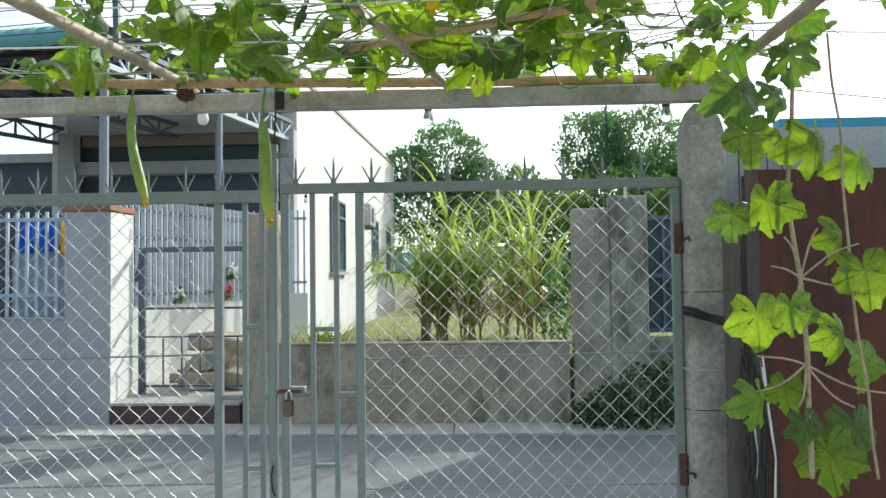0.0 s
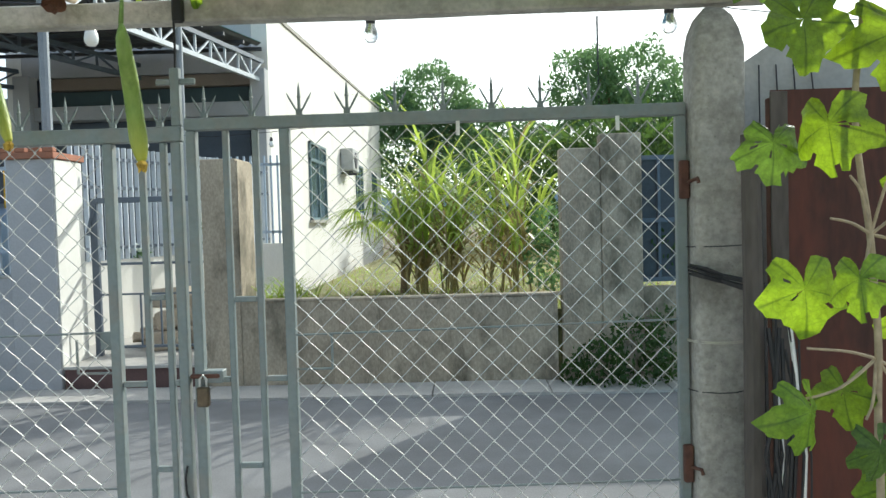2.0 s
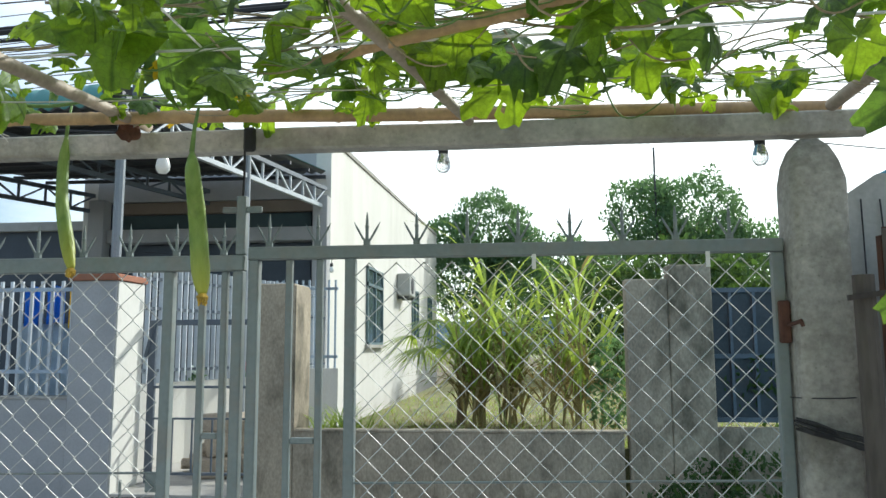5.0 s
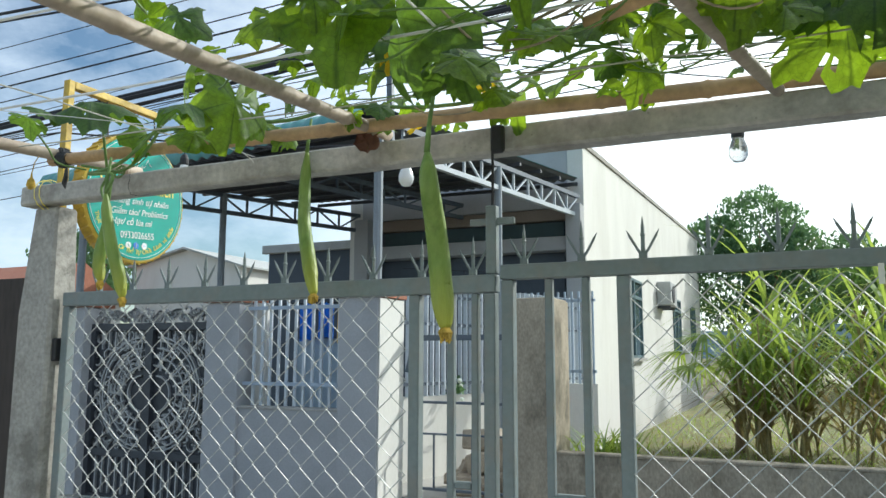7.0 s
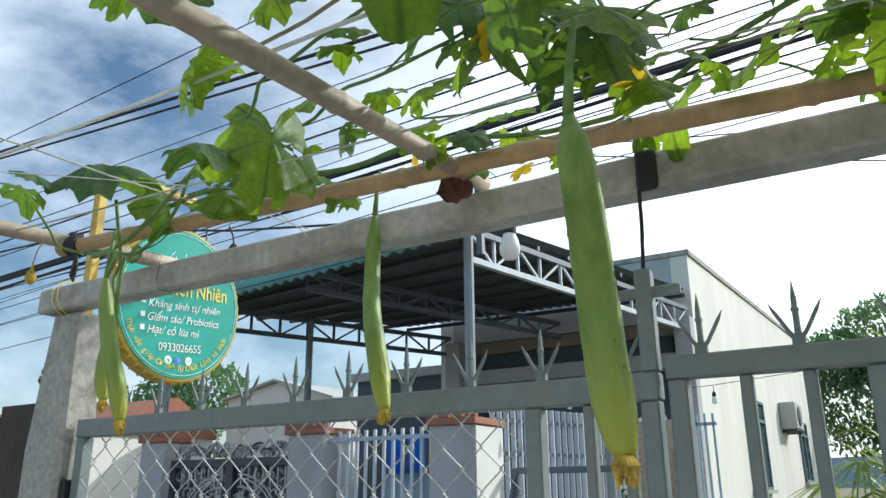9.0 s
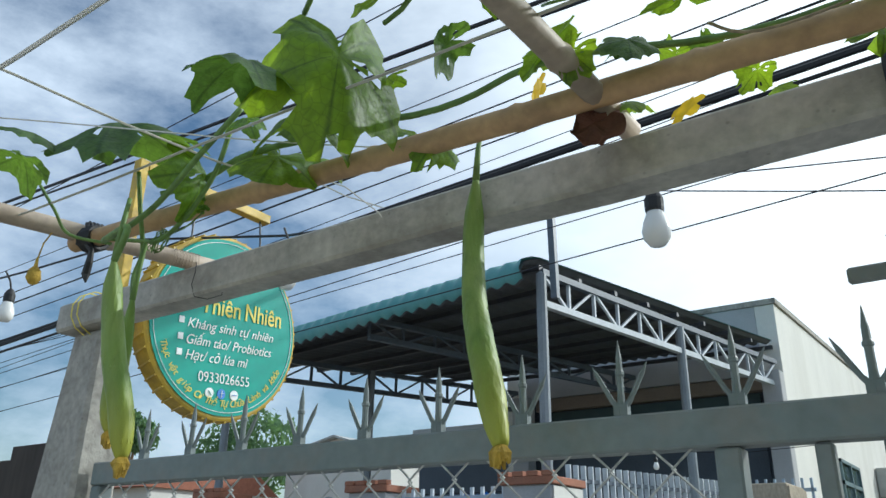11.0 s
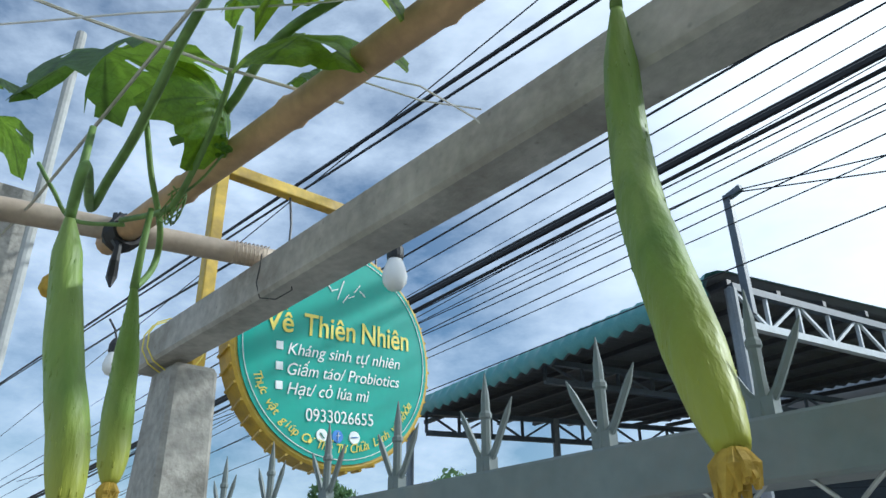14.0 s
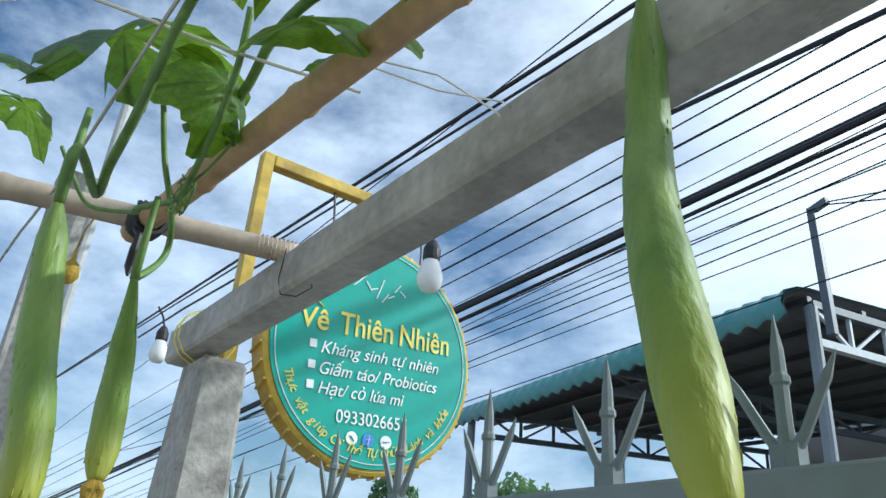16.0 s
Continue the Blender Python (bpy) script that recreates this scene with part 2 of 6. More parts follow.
M_SHUTTER = material("blue sheet shutter", (0.36, 0.47, 0.58), 0.5, vary=0.15, scale=4, bump=0.1)
M_CLOTHB = material("blue cloth", (0.04, 0.20, 0.62), 0.9, vary=0.3, scale=9, bump=0.3)
M_CLOTHY = material("yellow cloth", (0.75, 0.55, 0.06), 0.9, vary=0.25, scale=9, bump=0.3)
M_GLASS = material("dark window glass", (0.09, 0.13, 0.14), 0.08, vary=0.1, bump=0)
M_FRAMEB = material("teal window frame", (0.12, 0.19, 0.21), 0.5, vary=0.1, bump=0)
M_BROWN = material("rusty brown sheet", (0.066, 0.021, 0.013), 0.7, vary=0.45, scale=5, bump=0.4, fine=40, stain=(0.145, 0.034, 0.018), stain_amount=0.75, stain_scale=4, stretch_z=0.3)
M_GREYSHEET = material("grey fibre cement sheet", (0.46, 0.47, 0.46), 0.85, vary=0.15, scale=5, bump=0.2, stain=(0.32, 0.31, 0.29), stain_amount=0.5, stain_scale=3)
M_BLUESHEET = material("blue painted sheet", (0.06, 0.30, 0.46), 0.5, vary=0.15, scale=4, bump=0.1)
M_DARKWOOD = material("dark weathered boards", (0.055, 0.045, 0.04), 0.85, vary=0.35, scale=6, bump=0.4, stretch_z=0.2)
M_OLDWOOD = material("grey old post wood", (0.10, 0.085, 0.075), 0.9, vary=0.35, scale=10, bump=0.6, stretch_z=0.2)
M_TILEROOF = material("red clay roof tile", (0.33, 0.13, 0.08), 0.85, vary=0.25, scale=10, bump=0.4)
M_BULB = material("frosted bulb", (0.86, 0.86, 0.84), 0.25, vary=0.02, bump=0)
M_CLEAR = material("clear bulb glass", (0.80, 0.82, 0.80), 0.05, vary=0.02, bump=0)
M_CLEAR.node_tree.nodes["Principled BSDF"].inputs["Transmission Weight"].default_value = 0.9
M_CABLE = material("black cable", (0.018, 0.020, 0.028), 0.6, vary=0.2, bump=0)
M_CANE = material("cane blade", (0.17, 0.28, 0.06), 0.42, vary=0.35, scale=4, bump=0.1, translucent=(0.50, 0.62, 0.10))
M_CANEDRY = material("dry cane blade", (0.30, 0.24, 0.12), 0.8, vary=0.3, scale=4, bump=0.1, translucent=(0.30, 0.24, 0.09))
M_STALK = material("cane stalk", (0.30, 0.25, 0.10), 0.6, vary=0.35, scale=10, bump=0.2)
M_TREE = material("tree foliage", (0.085, 0.17, 0.09), 0.6, vary=0.45, scale=0.9, bump=0.1, fine=6, translucent=(0.20, 0.34, 0.12))
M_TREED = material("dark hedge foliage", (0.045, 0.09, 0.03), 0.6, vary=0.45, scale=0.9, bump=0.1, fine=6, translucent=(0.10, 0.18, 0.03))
M_BARK = material("tree bark", (0.22, 0.16, 0.10), 0.95, vary=0.4, scale=6, bump=0.7)
M_RUBBLE = material("rubble brick", (0.42, 0.35, 0.27), 0.95, vary=0.3, scale=12, bump=0.6, random_hue=0.25)
M_FLOWERR = material("red petals", (0.62, 0.03, 0.05), 0.6, vary=0.3, scale=20, bump=0.2)
M_FLOWERW = material("white petals", (0.75, 0.78, 0.68), 0.6, vary=0.15, scale=20, bump=0.2)
M_HILL = material("far hill tinted with haze", (0.20, 0.28, 0.34), 1.0, vary=0.1, scale=0.02, bump=0)


# ---- mesh tools ----
def mesh_of(bm, name, mat, smooth=False):
    me = bpy.data.meshes.new(name)
    bmesh.ops.recalc_face_normals(bm, faces=bm.faces)
    bm.to_mesh(me)
    bm.free()
    for mt in (mat if isinstance(mat, (list, tuple)) else [mat]):
        me.materials.append(mt)
    if smooth:
        for p in me.polygons:
            p.use_smooth = True
    return me


def part(name, bm, mat, parent=None, label="", smooth=False):
    """Links a bmesh (or a mesh) as one object under a thing."""
    me = bm if isinstance(bm, bpy.types.Mesh) else mesh_of(bm, name, mat, smooth)
    ob = new(name, me)
    if parent is not None:
        ob.parent = parent
    if label:
        tagged(ob, label)
    return ob


def thing(name, label, category, group="", kind=""):
    return tagged(new(name), label, category, group, kind)


def box(bm, x0, x1, y0, y1, z0, z1, bev=0.0, m=None):
    c = Matrix.Translation(((x0 + x1) / 2, (y0 + y1) / 2, (z0 + z1) / 2)) @ Matrix.Diagonal((x1 - x0, y1 - y0, z1 - z0, 1))
    made = bmesh.ops.create_cube(bm, size=1, matrix=(m @ c) if m else c)
    if bev:
        es = list({e for v in made["verts"] for e in v.link_edges})
        bmesh.ops.bevel(bm, geom=es, offset=bev, segments=1, affect="EDGES")
    return bm


def boxes(*specs, bev=0.0):
    bm = bmesh.new()
    for s in specs:
        box(bm, *s, bev=bev)
    return bm


def tube(bm, pts, radii, sides=8, cap=True):
    """A swept tube along points; radii: one number or one each."""
    pts = [Vector(p) for p in pts]
    rad = radii if isinstance(radii, (list, tuple)) else [radii] * len(pts)
    rings, side = [], None
    for i, p in enumerate(pts):
        d = (pts[min(i + 1, len(pts) - 1)] - pts[max(i - 1, 0)]).normalized()
        if side is None:
            side = d.orthogonal().normalized()
        side = (side - d * side.dot(d)).normalized()
        up = d.cross(side)
        rings.append([bm.verts.new(p + (side * math.cos(a) + up * math.sin(a)) * rad[i]) for a in [2 * math.pi * k / sides for k in range(sides)]])
    for a, b in zip(rings, rings[1:]):
        for k in range(sides):
            bm.faces.new((a[k], a[(k + 1) % sides], b[(k + 1) % sides], b[k]))
    if cap:
        bm.faces.new(rings[0][::-1])
        bm.faces.new(rings[-1])
    return bm


def prism(bm, outline, z0, z1):
    """A prism over a flat outline of (x, y)."""
    lo = [bm.verts.new((x, y, z0)) for x, y in outline]
    hi = [bm.verts.new((x, y, z1)) for x, y in outline]
    bm.faces.new(lo[::-1])
    bm.faces.new(hi)
    for i in range(len(outline)):
        j = (i + 1) % len(outline)
        bm.faces.new((lo[i], lo[j], hi[j], hi[i]))
    return bm


def bar(bm, a, b, w, h=None):
    """A straight square bar from a to b."""
    a, b = Vector(a), Vector(b)
    m = Matrix.Translation((a + b) / 2) @ (b - a).to_track_quat("Z", "Y").to_matrix().to_4x4() @ Matrix.Diagonal((w, h or w, (b - a).length, 1))
    bmesh.ops.create_cube(bm, size=1, matrix=m)
    return bm


def lathe(bm, profile, sides=16, m=Matrix(), squash=None):
    """A turned body from (radius, z) pairs."""
    rings = []
    for r, z in profile:
        rings.append([bm.verts.new(m @ Vector((r * math.cos(2 * math.pi * k / sides), r * math.sin(2 * math.pi * k / sides), z))) for k in range(sides)])
    for a, b in zip(rings, rings[1:]):
        for k in range(sides):
            bm.faces.new((a[k], a[(k + 1) % sides], b[(k + 1) % sides], b[k]))
    bm.faces.new(rings[0][::-1])
    bm.faces.new(rings[-1])
    return bm


rnd = random.Random(7)
LC_TOP, LC_TIP = (-1.588, 3.110, 2.025), (-1.540, 3.145, 1.738)
LD_TOP, LD_TIP = (-1.695, 3.215, 2.01), (-1.729, 3.236, 1.798)
# grey sheet underside, darkened so its colour carries the shade below the roof
M_UNDER = material("grey roof underside with shade", (0.12, 0.125, 0.135), 0.7, vary=0.2, scale=3, bump=0.1)
M_LINTEL = material("brownish lintel paint", (0.26, 0.21, 0.17), 0.85, vary=0.2, scale=3, bump=0.1)
M_POST = material("grey steel post paint", (0.24, 0.27, 0.30), 0.5, vary=0.15, scale=8, bump=0.1)
# dark blue tone that holds the shade under the carport in its colour
M_DIM = material("dark blue front with shade in its colour", (0.07, 0.09, 0.12), 0.6, vary=0.2, scale=3, bump=0.1)

# ---- ground, road, lot ----
bm = bmesh.new()
bmesh.ops.create_grid(bm, x_segments=2, y_segments=2, size=1500, matrix=Matrix.Translation((0, 0, -0.03)))
tagged(part("ground", bm, M_SOIL), "dry brown ground reaching the horizon", "ground", kind="structure")
tagged(part("road", boxes((-60, 60, 3.66, 7.42, -0.2, 0.0)), M_ROAD), "worn grey concrete lane with patches", "road", kind="structure")
tagged(part("floor", boxes((-2.6, 3.2, -4.0, 3.655, -0.2, 0.012)), M_KERB), "cement floor of the yard", "floor", kind="structure")
bm = bmesh.new()
for i in range(40):
    x = -20 + i * 1.0
    box(bm, x, x + 0.988, 7.424, 7.926, -0.2, 0.018 + 0.006 * rnd.random())
tagged(part("pavement", bm, M_KERB), "pale cement strip along the wall foot", "pavement", kind="structure")
bm = boxes((-1.68, 14, 8.02, 34, -0.1, 0.64))
tagged(part("ground", bm, M_LAWN), "raised lot of dry grass behind the low wall", "ground", kind="structure")


# ---- the far boundary wall ----
def pier(x0, x1, y1, top, mat, cap=True, label="", white_side=False):
    t = thing("gate_pier", label, "pier", "piers of the far wall")
    part("shaft", boxes((x0, x1, 7.93, y1, 0.0, top), bev=0.008), mat, t)
    # thin white panel on the right side of the grey shaft
    if white_side:
        part("side_face", boxes((x1 + 0.002, x1 + 0.012, 7.95, y1, 0.22, top - 0.01)), M_WHITE, t, "white side face")
    if cap:
        bmc = bmesh.new()
        box(bmc, x0 - 0.03, x1 + 0.03, 7.90, y1 + 0.03, top, top + 0.06, bev=0.006)
        part("cap", bmc, M_BRICKCAP, t, "red brick cap")
        n = max(2, int((x1 - x0 + 0.1) / 0.11))
        brick = mesh_of(boxes((-0.05, 0.05, -0.02, 0.05, 0, 0.038), bev=0.004), "brick", M_BRICKCAP)
        for k in range(n):
            o = part("brick", brick, None, t)
            o.location = (x0 + 0.02 + k * (x1 - x0 - 0.04) / (n - 1), 7.92, top + 0.062)
    return t


pier(-7.62, -7.24, 8.31, 2.12, M_PIERG, label="grey cement gate pier with a red brick cap")
pier(-5.47, -5.04, 8.35, 2.12, M_PIERG, label="grey cement gate pier beside the ornate gate")
pier(-3.85, -3.42, 8.44, 2.13, M_PIERG, label="grey cement pier with a white side", white_side=True)
p3 = pier(-2.07, -1.745, 8.42, 2.08, M_WALL, cap=False, label="stained bare cement pier beside the entrance")
part("side_face", boxes((-1.743, -1.733, 7.94, 8.42, 0.65, 2.06)), M_WALL, p3, "bare cement side face")

t = thing("wall_front", "grey rendered wall under the barred window", "wall", kind="structure")
part("panel", boxes((-5.04, -3.85, 7.97, 8.12, 0.0, 1.05)), M_PIERG, t)
part("sill", boxes((-5.05, -3.84, 7.955, 8.14, 1.05, 1.075), bev=0.004), M_KERB, t)
part("jamb", boxes((-5.038, -4.86, 8.16, 8.22, 1.08, 2.12)), M_WHITE, t)
t = thing("wall_low", "stained bare cement boundary wall", "wall", kind="structure")
bm = bmesh.new()
for i in range(19):
    x = -1.74 + i * 0.15
    z = 0.77 + 0.012 * rnd.random()
    box(bm, x, x + 0.15, 7.94, 8.06, 0.0, z)
part("panel", bm, M_WALL, t)
part("coping", boxes((-1.73, 1.153, 7.93, 8.07, 0.776, 0.80), bev=0.006), M_WALL, t)
part("panel", boxes((1.878, 5.5, 7.95, 8.07, 0.0, 0.83)), M_WALL, t)
for x in (0.14, -0.6, 4.3):
    part("panel_joint", boxes((x, x + 0.10, 7.925, 7.945, 0.0, 0.76)), M_WALL, t)
t = thing("cement_pier", "broad bare cement pier with a stepped top", "pier", "piers of the far wall")
part("slab", boxes((1.155, 1.51, 7.93, 8.10, 0.0, 2.08), bev=0.01), M_WALL, t)
part("slab", boxes((1.514, 1.875, 7.925, 8.10, 0.0, 2.20), bev=0.01), M_WALL, t)
t = thing("steel_gate", "dark blue steel sheet gate behind the low wall", "gate")
part("sheet", boxes((1.89, 3.6, 8.16, 8.17, 0.86, 1.98)), M_DARKMETAL, t)
for z in (0.86, 1.4, 1.97):
    part("rail", boxes((1.85, 3.6, 8.12, 8.16, z, z + 0.04)), M_TRUSS, t)
for k in range(9):
    part("bar", boxes((1.86 + 0.2 * k, 1.885 + 0.2 * k, 8.125, 8.155, 0.9, 1.97)), M_TRUSS, t)

# entrance step and threshold
t = thing("entrance_step", "dark red tiled step at the entrance", "step")
part("riser", boxes((-3.40, -2.12, 7.96, 8.6, 0.0, 0.195)), M_STEP, t)
part("tread", boxes((-3.40, -2.12, 7.94, 8.62, 0.197, 0.225), bev=0.004), M_KERB, t)
tagged(part("floor_2", boxes((-7.1, -1.74, 8.625, 13.3, -0.1, 0.2)), M_KERB), "cement forecourt of the house", "floor", kind="structure")


# ---- barred window with washing behind ----
t = thing("window_grille", "blue-grey steel bar grille in the wall", "grille")
for z in (1.28, 2.04):
    part("rail", boxes((-5.04, -3.85, 8.02, 8.05, z, z + 0.035)), M_BLUEBAR, t)
gb = mesh_of(boxes((-0.014, 0.014, -0.011, 0.011, 0, 1.06)), "bar", M_PALEBAR)
for k in range(11):
    o = part("bar", gb, None, t)
    o.location = (-4.94 + 0.102 * k, 8.065, 1.08)
t = thing("sheet_shutter", "pale blue steel sheet behind the grille", "shutter")
part("sheet", boxes((-4.82, -3.66, 8.62, 8.64, 0.4, 1.80)), M_SHUTTER, t)
part("rail", boxes((-4.82, -3.66, 8.59, 8.618, 1.76, 1.82)), M_TRUSS, t)


def cloth(name, x, z, w, h, mat, label):
    bmc = bmesh.new()
    nx, nz = 10, 8
    grid = [[bmc.verts.new((x + w * i / nx, 8.46 + 0.03 * math.sin(i * 1.7 + x) * (0.3 + j / nz), z - h * j / nz - 0.015 * math.sin(i * 0.9))) for j in range(nz + 1)] for i in range(nx + 1)]
    for i in range(nx):
        for j in range(nz):
            bmc.faces.new((grid[i][j], grid[i + 1][j], grid[i + 1][j + 1], grid[i][j + 1]))
    bmesh.ops.solidify(bmc, geom=bmc.faces[:], thickness=0.006)
    return tagged(part(name, bmc, mat, smooth=True), label, "laundry", "washing on the line")


cloth("hanging_cloth", -4.68, 2.12, 0.20, 0.38, M_CLOTHB, "bright blue cloth hanging behind the bars")
cloth("hanging_cloth", -4.44, 2.12, 0.20, 0.36, M_CLOTHB, "bright blue cloth hanging behind the bars")
cloth("hanging_cloth", -4.20, 2.12, 0.14, 0.40, M_CLOTHY, "yellow cloth hanging behind the bars")
cloth("hanging_cloth", -4.02, 2.12, 0.22, 0.38, M_CLOTHB, "bright blue cloth hanging behind the bars")
bm = bmesh.new()
tube(bm, [(-5.1, 8.46, 2.13), (-3.5, 8.46, 2.13)], 0.006, 6)
tagged(part("clothes_line", bm, M_CABLE), "dark line carrying the washing", "line")


# ---- ornate cast gate ----
t = thing("ornate_gate", "grey cast metal double gate with scroll relief", "gate")
part("back_sheet", boxes((-7.12, -5.36, 8.10, 8.11, 0.06, 1.96)), M_DARKMETAL, t)
for x0, x1 in ((-7.13, -7.06), (-6.29, -6.19), (-5.42, -5.35)):
    part("stile", boxes((x0, x1, 8.04, 8.10, 0.05, 2.0)), M_DARKMETAL, t)
for z in (0.05, 0.55, 1.93):
    part("rail", boxes((-7.13, -5.35, 8.045, 8.095, z, z + 0.08)), M_DARKMETAL, t)


def ring(bmr, c, r, w, y0, y1, n=28, a0=0.0, a1=2 * math.pi):
    for k in range(n):
        p, q = a0 + (a1 - a0) * k / n, a0 + (a1 - a0) * (k + 1) / n
        v = [bmr.verts.new((c[0] + rr * math.cos(a), y, c[1] + rr * math.sin(a))) for y in (y0, y1) for rr in (r - w, r) for a in (p, q)]
        for f in ((0, 1, 3, 2), (4, 6, 7, 5), (2, 3, 7, 6), (0, 4, 5, 1)):
            bmr.faces.new([v[i] for i in f])


for cx, s in ((-6.675, 1), (-5.80, -1)):
    bm = bmesh.new()
    mid = cx + s * 0.33
    for r in (0.62, 0.58, 0.50, 0.40, 0.30, 0.20):
        a0, a1 = (math.pi / 2, 3 * math.pi / 2) if s > 0 else (-math.pi / 2, math.pi / 2)
        ring(bm, (mid, 1.24), r, 0.016, 8.06, 8.098, 22, a0, a1)
    for k in range(9):
        a = (math.pi / 2 if s > 0 else -math.pi / 2) + math.pi * (k + 0.5) / 9
        bar(bm, (mid + 0.25 * math.cos(a), 8.075, 1.24 + 0.25 * math.sin(a)), (mid + 0.5 * math.cos(a), 8.075, 1.24 + 0.5 * math.sin(a)), 0.02)
    part("medallion", bm, M_GREYCAST, t, "round cast medallion")
    bm = bmesh.new()
    for k in range(120):
        x, z = rnd.uniform(cx - 0.36, cx + 0.36), rnd.uniform(0.66, 1.9)
        if math.hypot(x - mid, z - 1.24) > 0.3:
            ring(bm, (x, z), rnd.uniform(0.035, 0.07), 0.016, 8.07, 8.098, 9, rnd.uniform(0, 6), rnd.uniform(8, 10.5))
    part("scrollwork", bm, M_GREYCAST, t, "small cast scrolls")
    for k in range(7):
        part("bar", boxes((cx - 0.3 + 0.1 * k, cx - 0.282 + 0.1 * k, 8.065, 8.098, 0.15, 0.54)), M_GREYCAST, t)
        part("bar", boxes((cx - 0.3 + 0.1 * k, cx - 0.282 + 0.1 * k, 8.065, 8.098, 1.72, 1.92)), M_GREYCAST, t)
bm = bmesh.new()
for k in range(64):
    ring(bm, (-7.05 + 0.026 * k, 2.09 + 0.05 * rnd.uniform(-1, 1)), rnd.uniform(0.03, 0.055), 0.014, 8.05, 8.08, 9, rnd.uniform(0, 6), rnd.uniform(8, 11))
part("crest", bm, M_GREYCAST, t, "pierced scroll crest")
t.location = (-0.115, 0.0, -0.08)


# ---- entrance: open gate leaf, inner fence, rubble, flowers ----
t = thing("inner_gate", "dark blue steel gate frame across the entrance", "gate")
for x0, x1, z0, z1, name in ((-3.375, -3.305, 0.225, 1.78, "post"), (-2.16, -2.09, 0.225, 1.78, "post"), (-3.304, -2.161, 1.73, 1.785, "top_rail"), (-3.304, -2.161, 1.12, 1.145, "middle_rail"), (-3.304, -2.161, 0.30, 0.325, "bottom_rail")):
    part(name, boxes((x0, x1, 8.50, 8.545, z0, z1), bev=0.004), M_TRUSS, t)
for k in range(5):
    x = -3.12 + 0.2 * k
    part("bar", boxes((x, x + 0.016, 8.515, 8.531, 0.326, 0.82)), M_TRUSS, t)
part("middle_rail", boxes((-3.304, -2.161, 8.51, 8.536, 0.822, 0.84)), M_TRUSS, t)
bm = bmesh.new()
bar(bm, (-3.40, 8.50, 1.42), (-3.33, 8.50, 1.72), 0.03)
part("brace", bm, M_TRUSS, t)

fa, fb = Vector((-3.95, 9.2, 0)), Vector((-2.75, 12.9, 0))
fd = (fb - fa).normalized()
t = thing("bar_fence", "white and blue steel bar fence on a white wall", "fence")
part("base_wall", boxes((0, (fb - fa).length, 0, 0.12, 0.18, 1.12)), M_WHITE, t, "white rendered base wall").matrix_basis = Matrix.Translation(fa) @ fd.to_track_quat("X", "Z").to_matrix().to_4x4()
for z in (1.26, 1.95, 2.28):
    bm = bmesh.new()
    bar(bm, fa + Vector((0, 0, z)), fb + Vector((0, 0, z)), 0.035)
    part("rail", bm, M_TRUSS, t)
fbm = mesh_of(boxes((-0.026, 0.026, -0.012, 0.012, 1.12, 2.42), bev=0.004), "bar", M_PALEBAR)
for k in range(38):
    o = part("bar", fbm, None, t)
    o.location = fa + fd * (0.05 + 0.1 * k)
t = thing("rubble_heap", "heap of broken bricks and sand on the forecourt", "rubble")
bm = bmesh.new()
bmesh.ops.create_icosphere(bm, subdivisions=3, radius=0.5, matrix=Matrix.Translation((-2.78, 9.4, 0.2)) @ Matrix.Diagonal((1.0, 0.8, 0.8, 1)))
for v in bm.verts:
    v.co += Vector((0, 0, 0.07 * noise.noise(v.co * 5)))
part("sand", bm, M_RUBBLE, t)
bk = mesh_of(boxes((-0.11, 0.11, -0.06, 0.06, -0.045, 0.045), bev=0.008), "brick", M_RUBBLE)
for k in range(34):
    o = part("brick", bk, None, t)
    a, r = rnd.uniform(0, 6.28), rnd.uniform(0.05, 0.5)
    o.matrix_basis = pose(-2.78 + r * math.cos(a), 9.35 + 0.8 * r * math.sin(a), 0.26 + 0.36 * (1 - r / 0.52), rnd.uniform(-25, 25), rnd.uniform(-25, 25), rnd.uniform(0, 180))
block = mesh_of(boxes((-0.20, 0.20, -0.10, 0.10, -0.10, 0.10), bev=0.015), "block", M_RUBBLE)
for x, y, z, turn, tip in ((-2.86, 9.0, 0.30, 15, 0), (-2.52, 9.05, 0.32, -30, 8), (-2.78, 9.1, 0.52, 40, -12), (-2.60, 9.2, 0.70, 10, 20), (-2.9, 9.25, 0.72, -20, -8)):
    part("block", block, None, t, "pale cement block").matrix_basis = pose(x, y, z, tip, tip * 0.6, turn)


def flower_pot(x, y, z, mat, label):
    tt = thing("flowering_plant", label, "plant", "plants on the wall")
    bmf = bmesh.new()
    for k in range(26):
        mm = pose(x + rnd.gauss(0, 0.06), y + rnd.gauss(0, 0.06), z + abs(rnd.gauss(0, 0.07)), rnd.uniform(-60, 60), rnd.uniform(-60, 60), rnd.uniform(0, 360))
        bmesh.ops.create_circle(bmf, cap_ends=True, segments=6, radius=0.045, matrix=mm @ Matrix.Diagonal((1, 0.6, 1, 1)))
    part("foliage", bmf, M_TREE, tt)
    bmf = bmesh.new()
    for k in range(14):
        bmesh.ops.create_icosphere(bmf, subdivisions=1, radius=0.03, matrix=Matrix.Translation((x + rnd.gauss(0, 0.06), y + rnd.gauss(0, 0.05), z + 0.1 + rnd.gauss(0, 0.05))))
    part("blossom", bmf, mat, tt)


flower_pot(-3.2, 10.9, 1.16, M_FLOWERR, "plant with red blossoms on the white wall")
flower_pot(-3.25, 11.2, 1.45, M_FLOWERW, "plant with white blossoms by the fence")
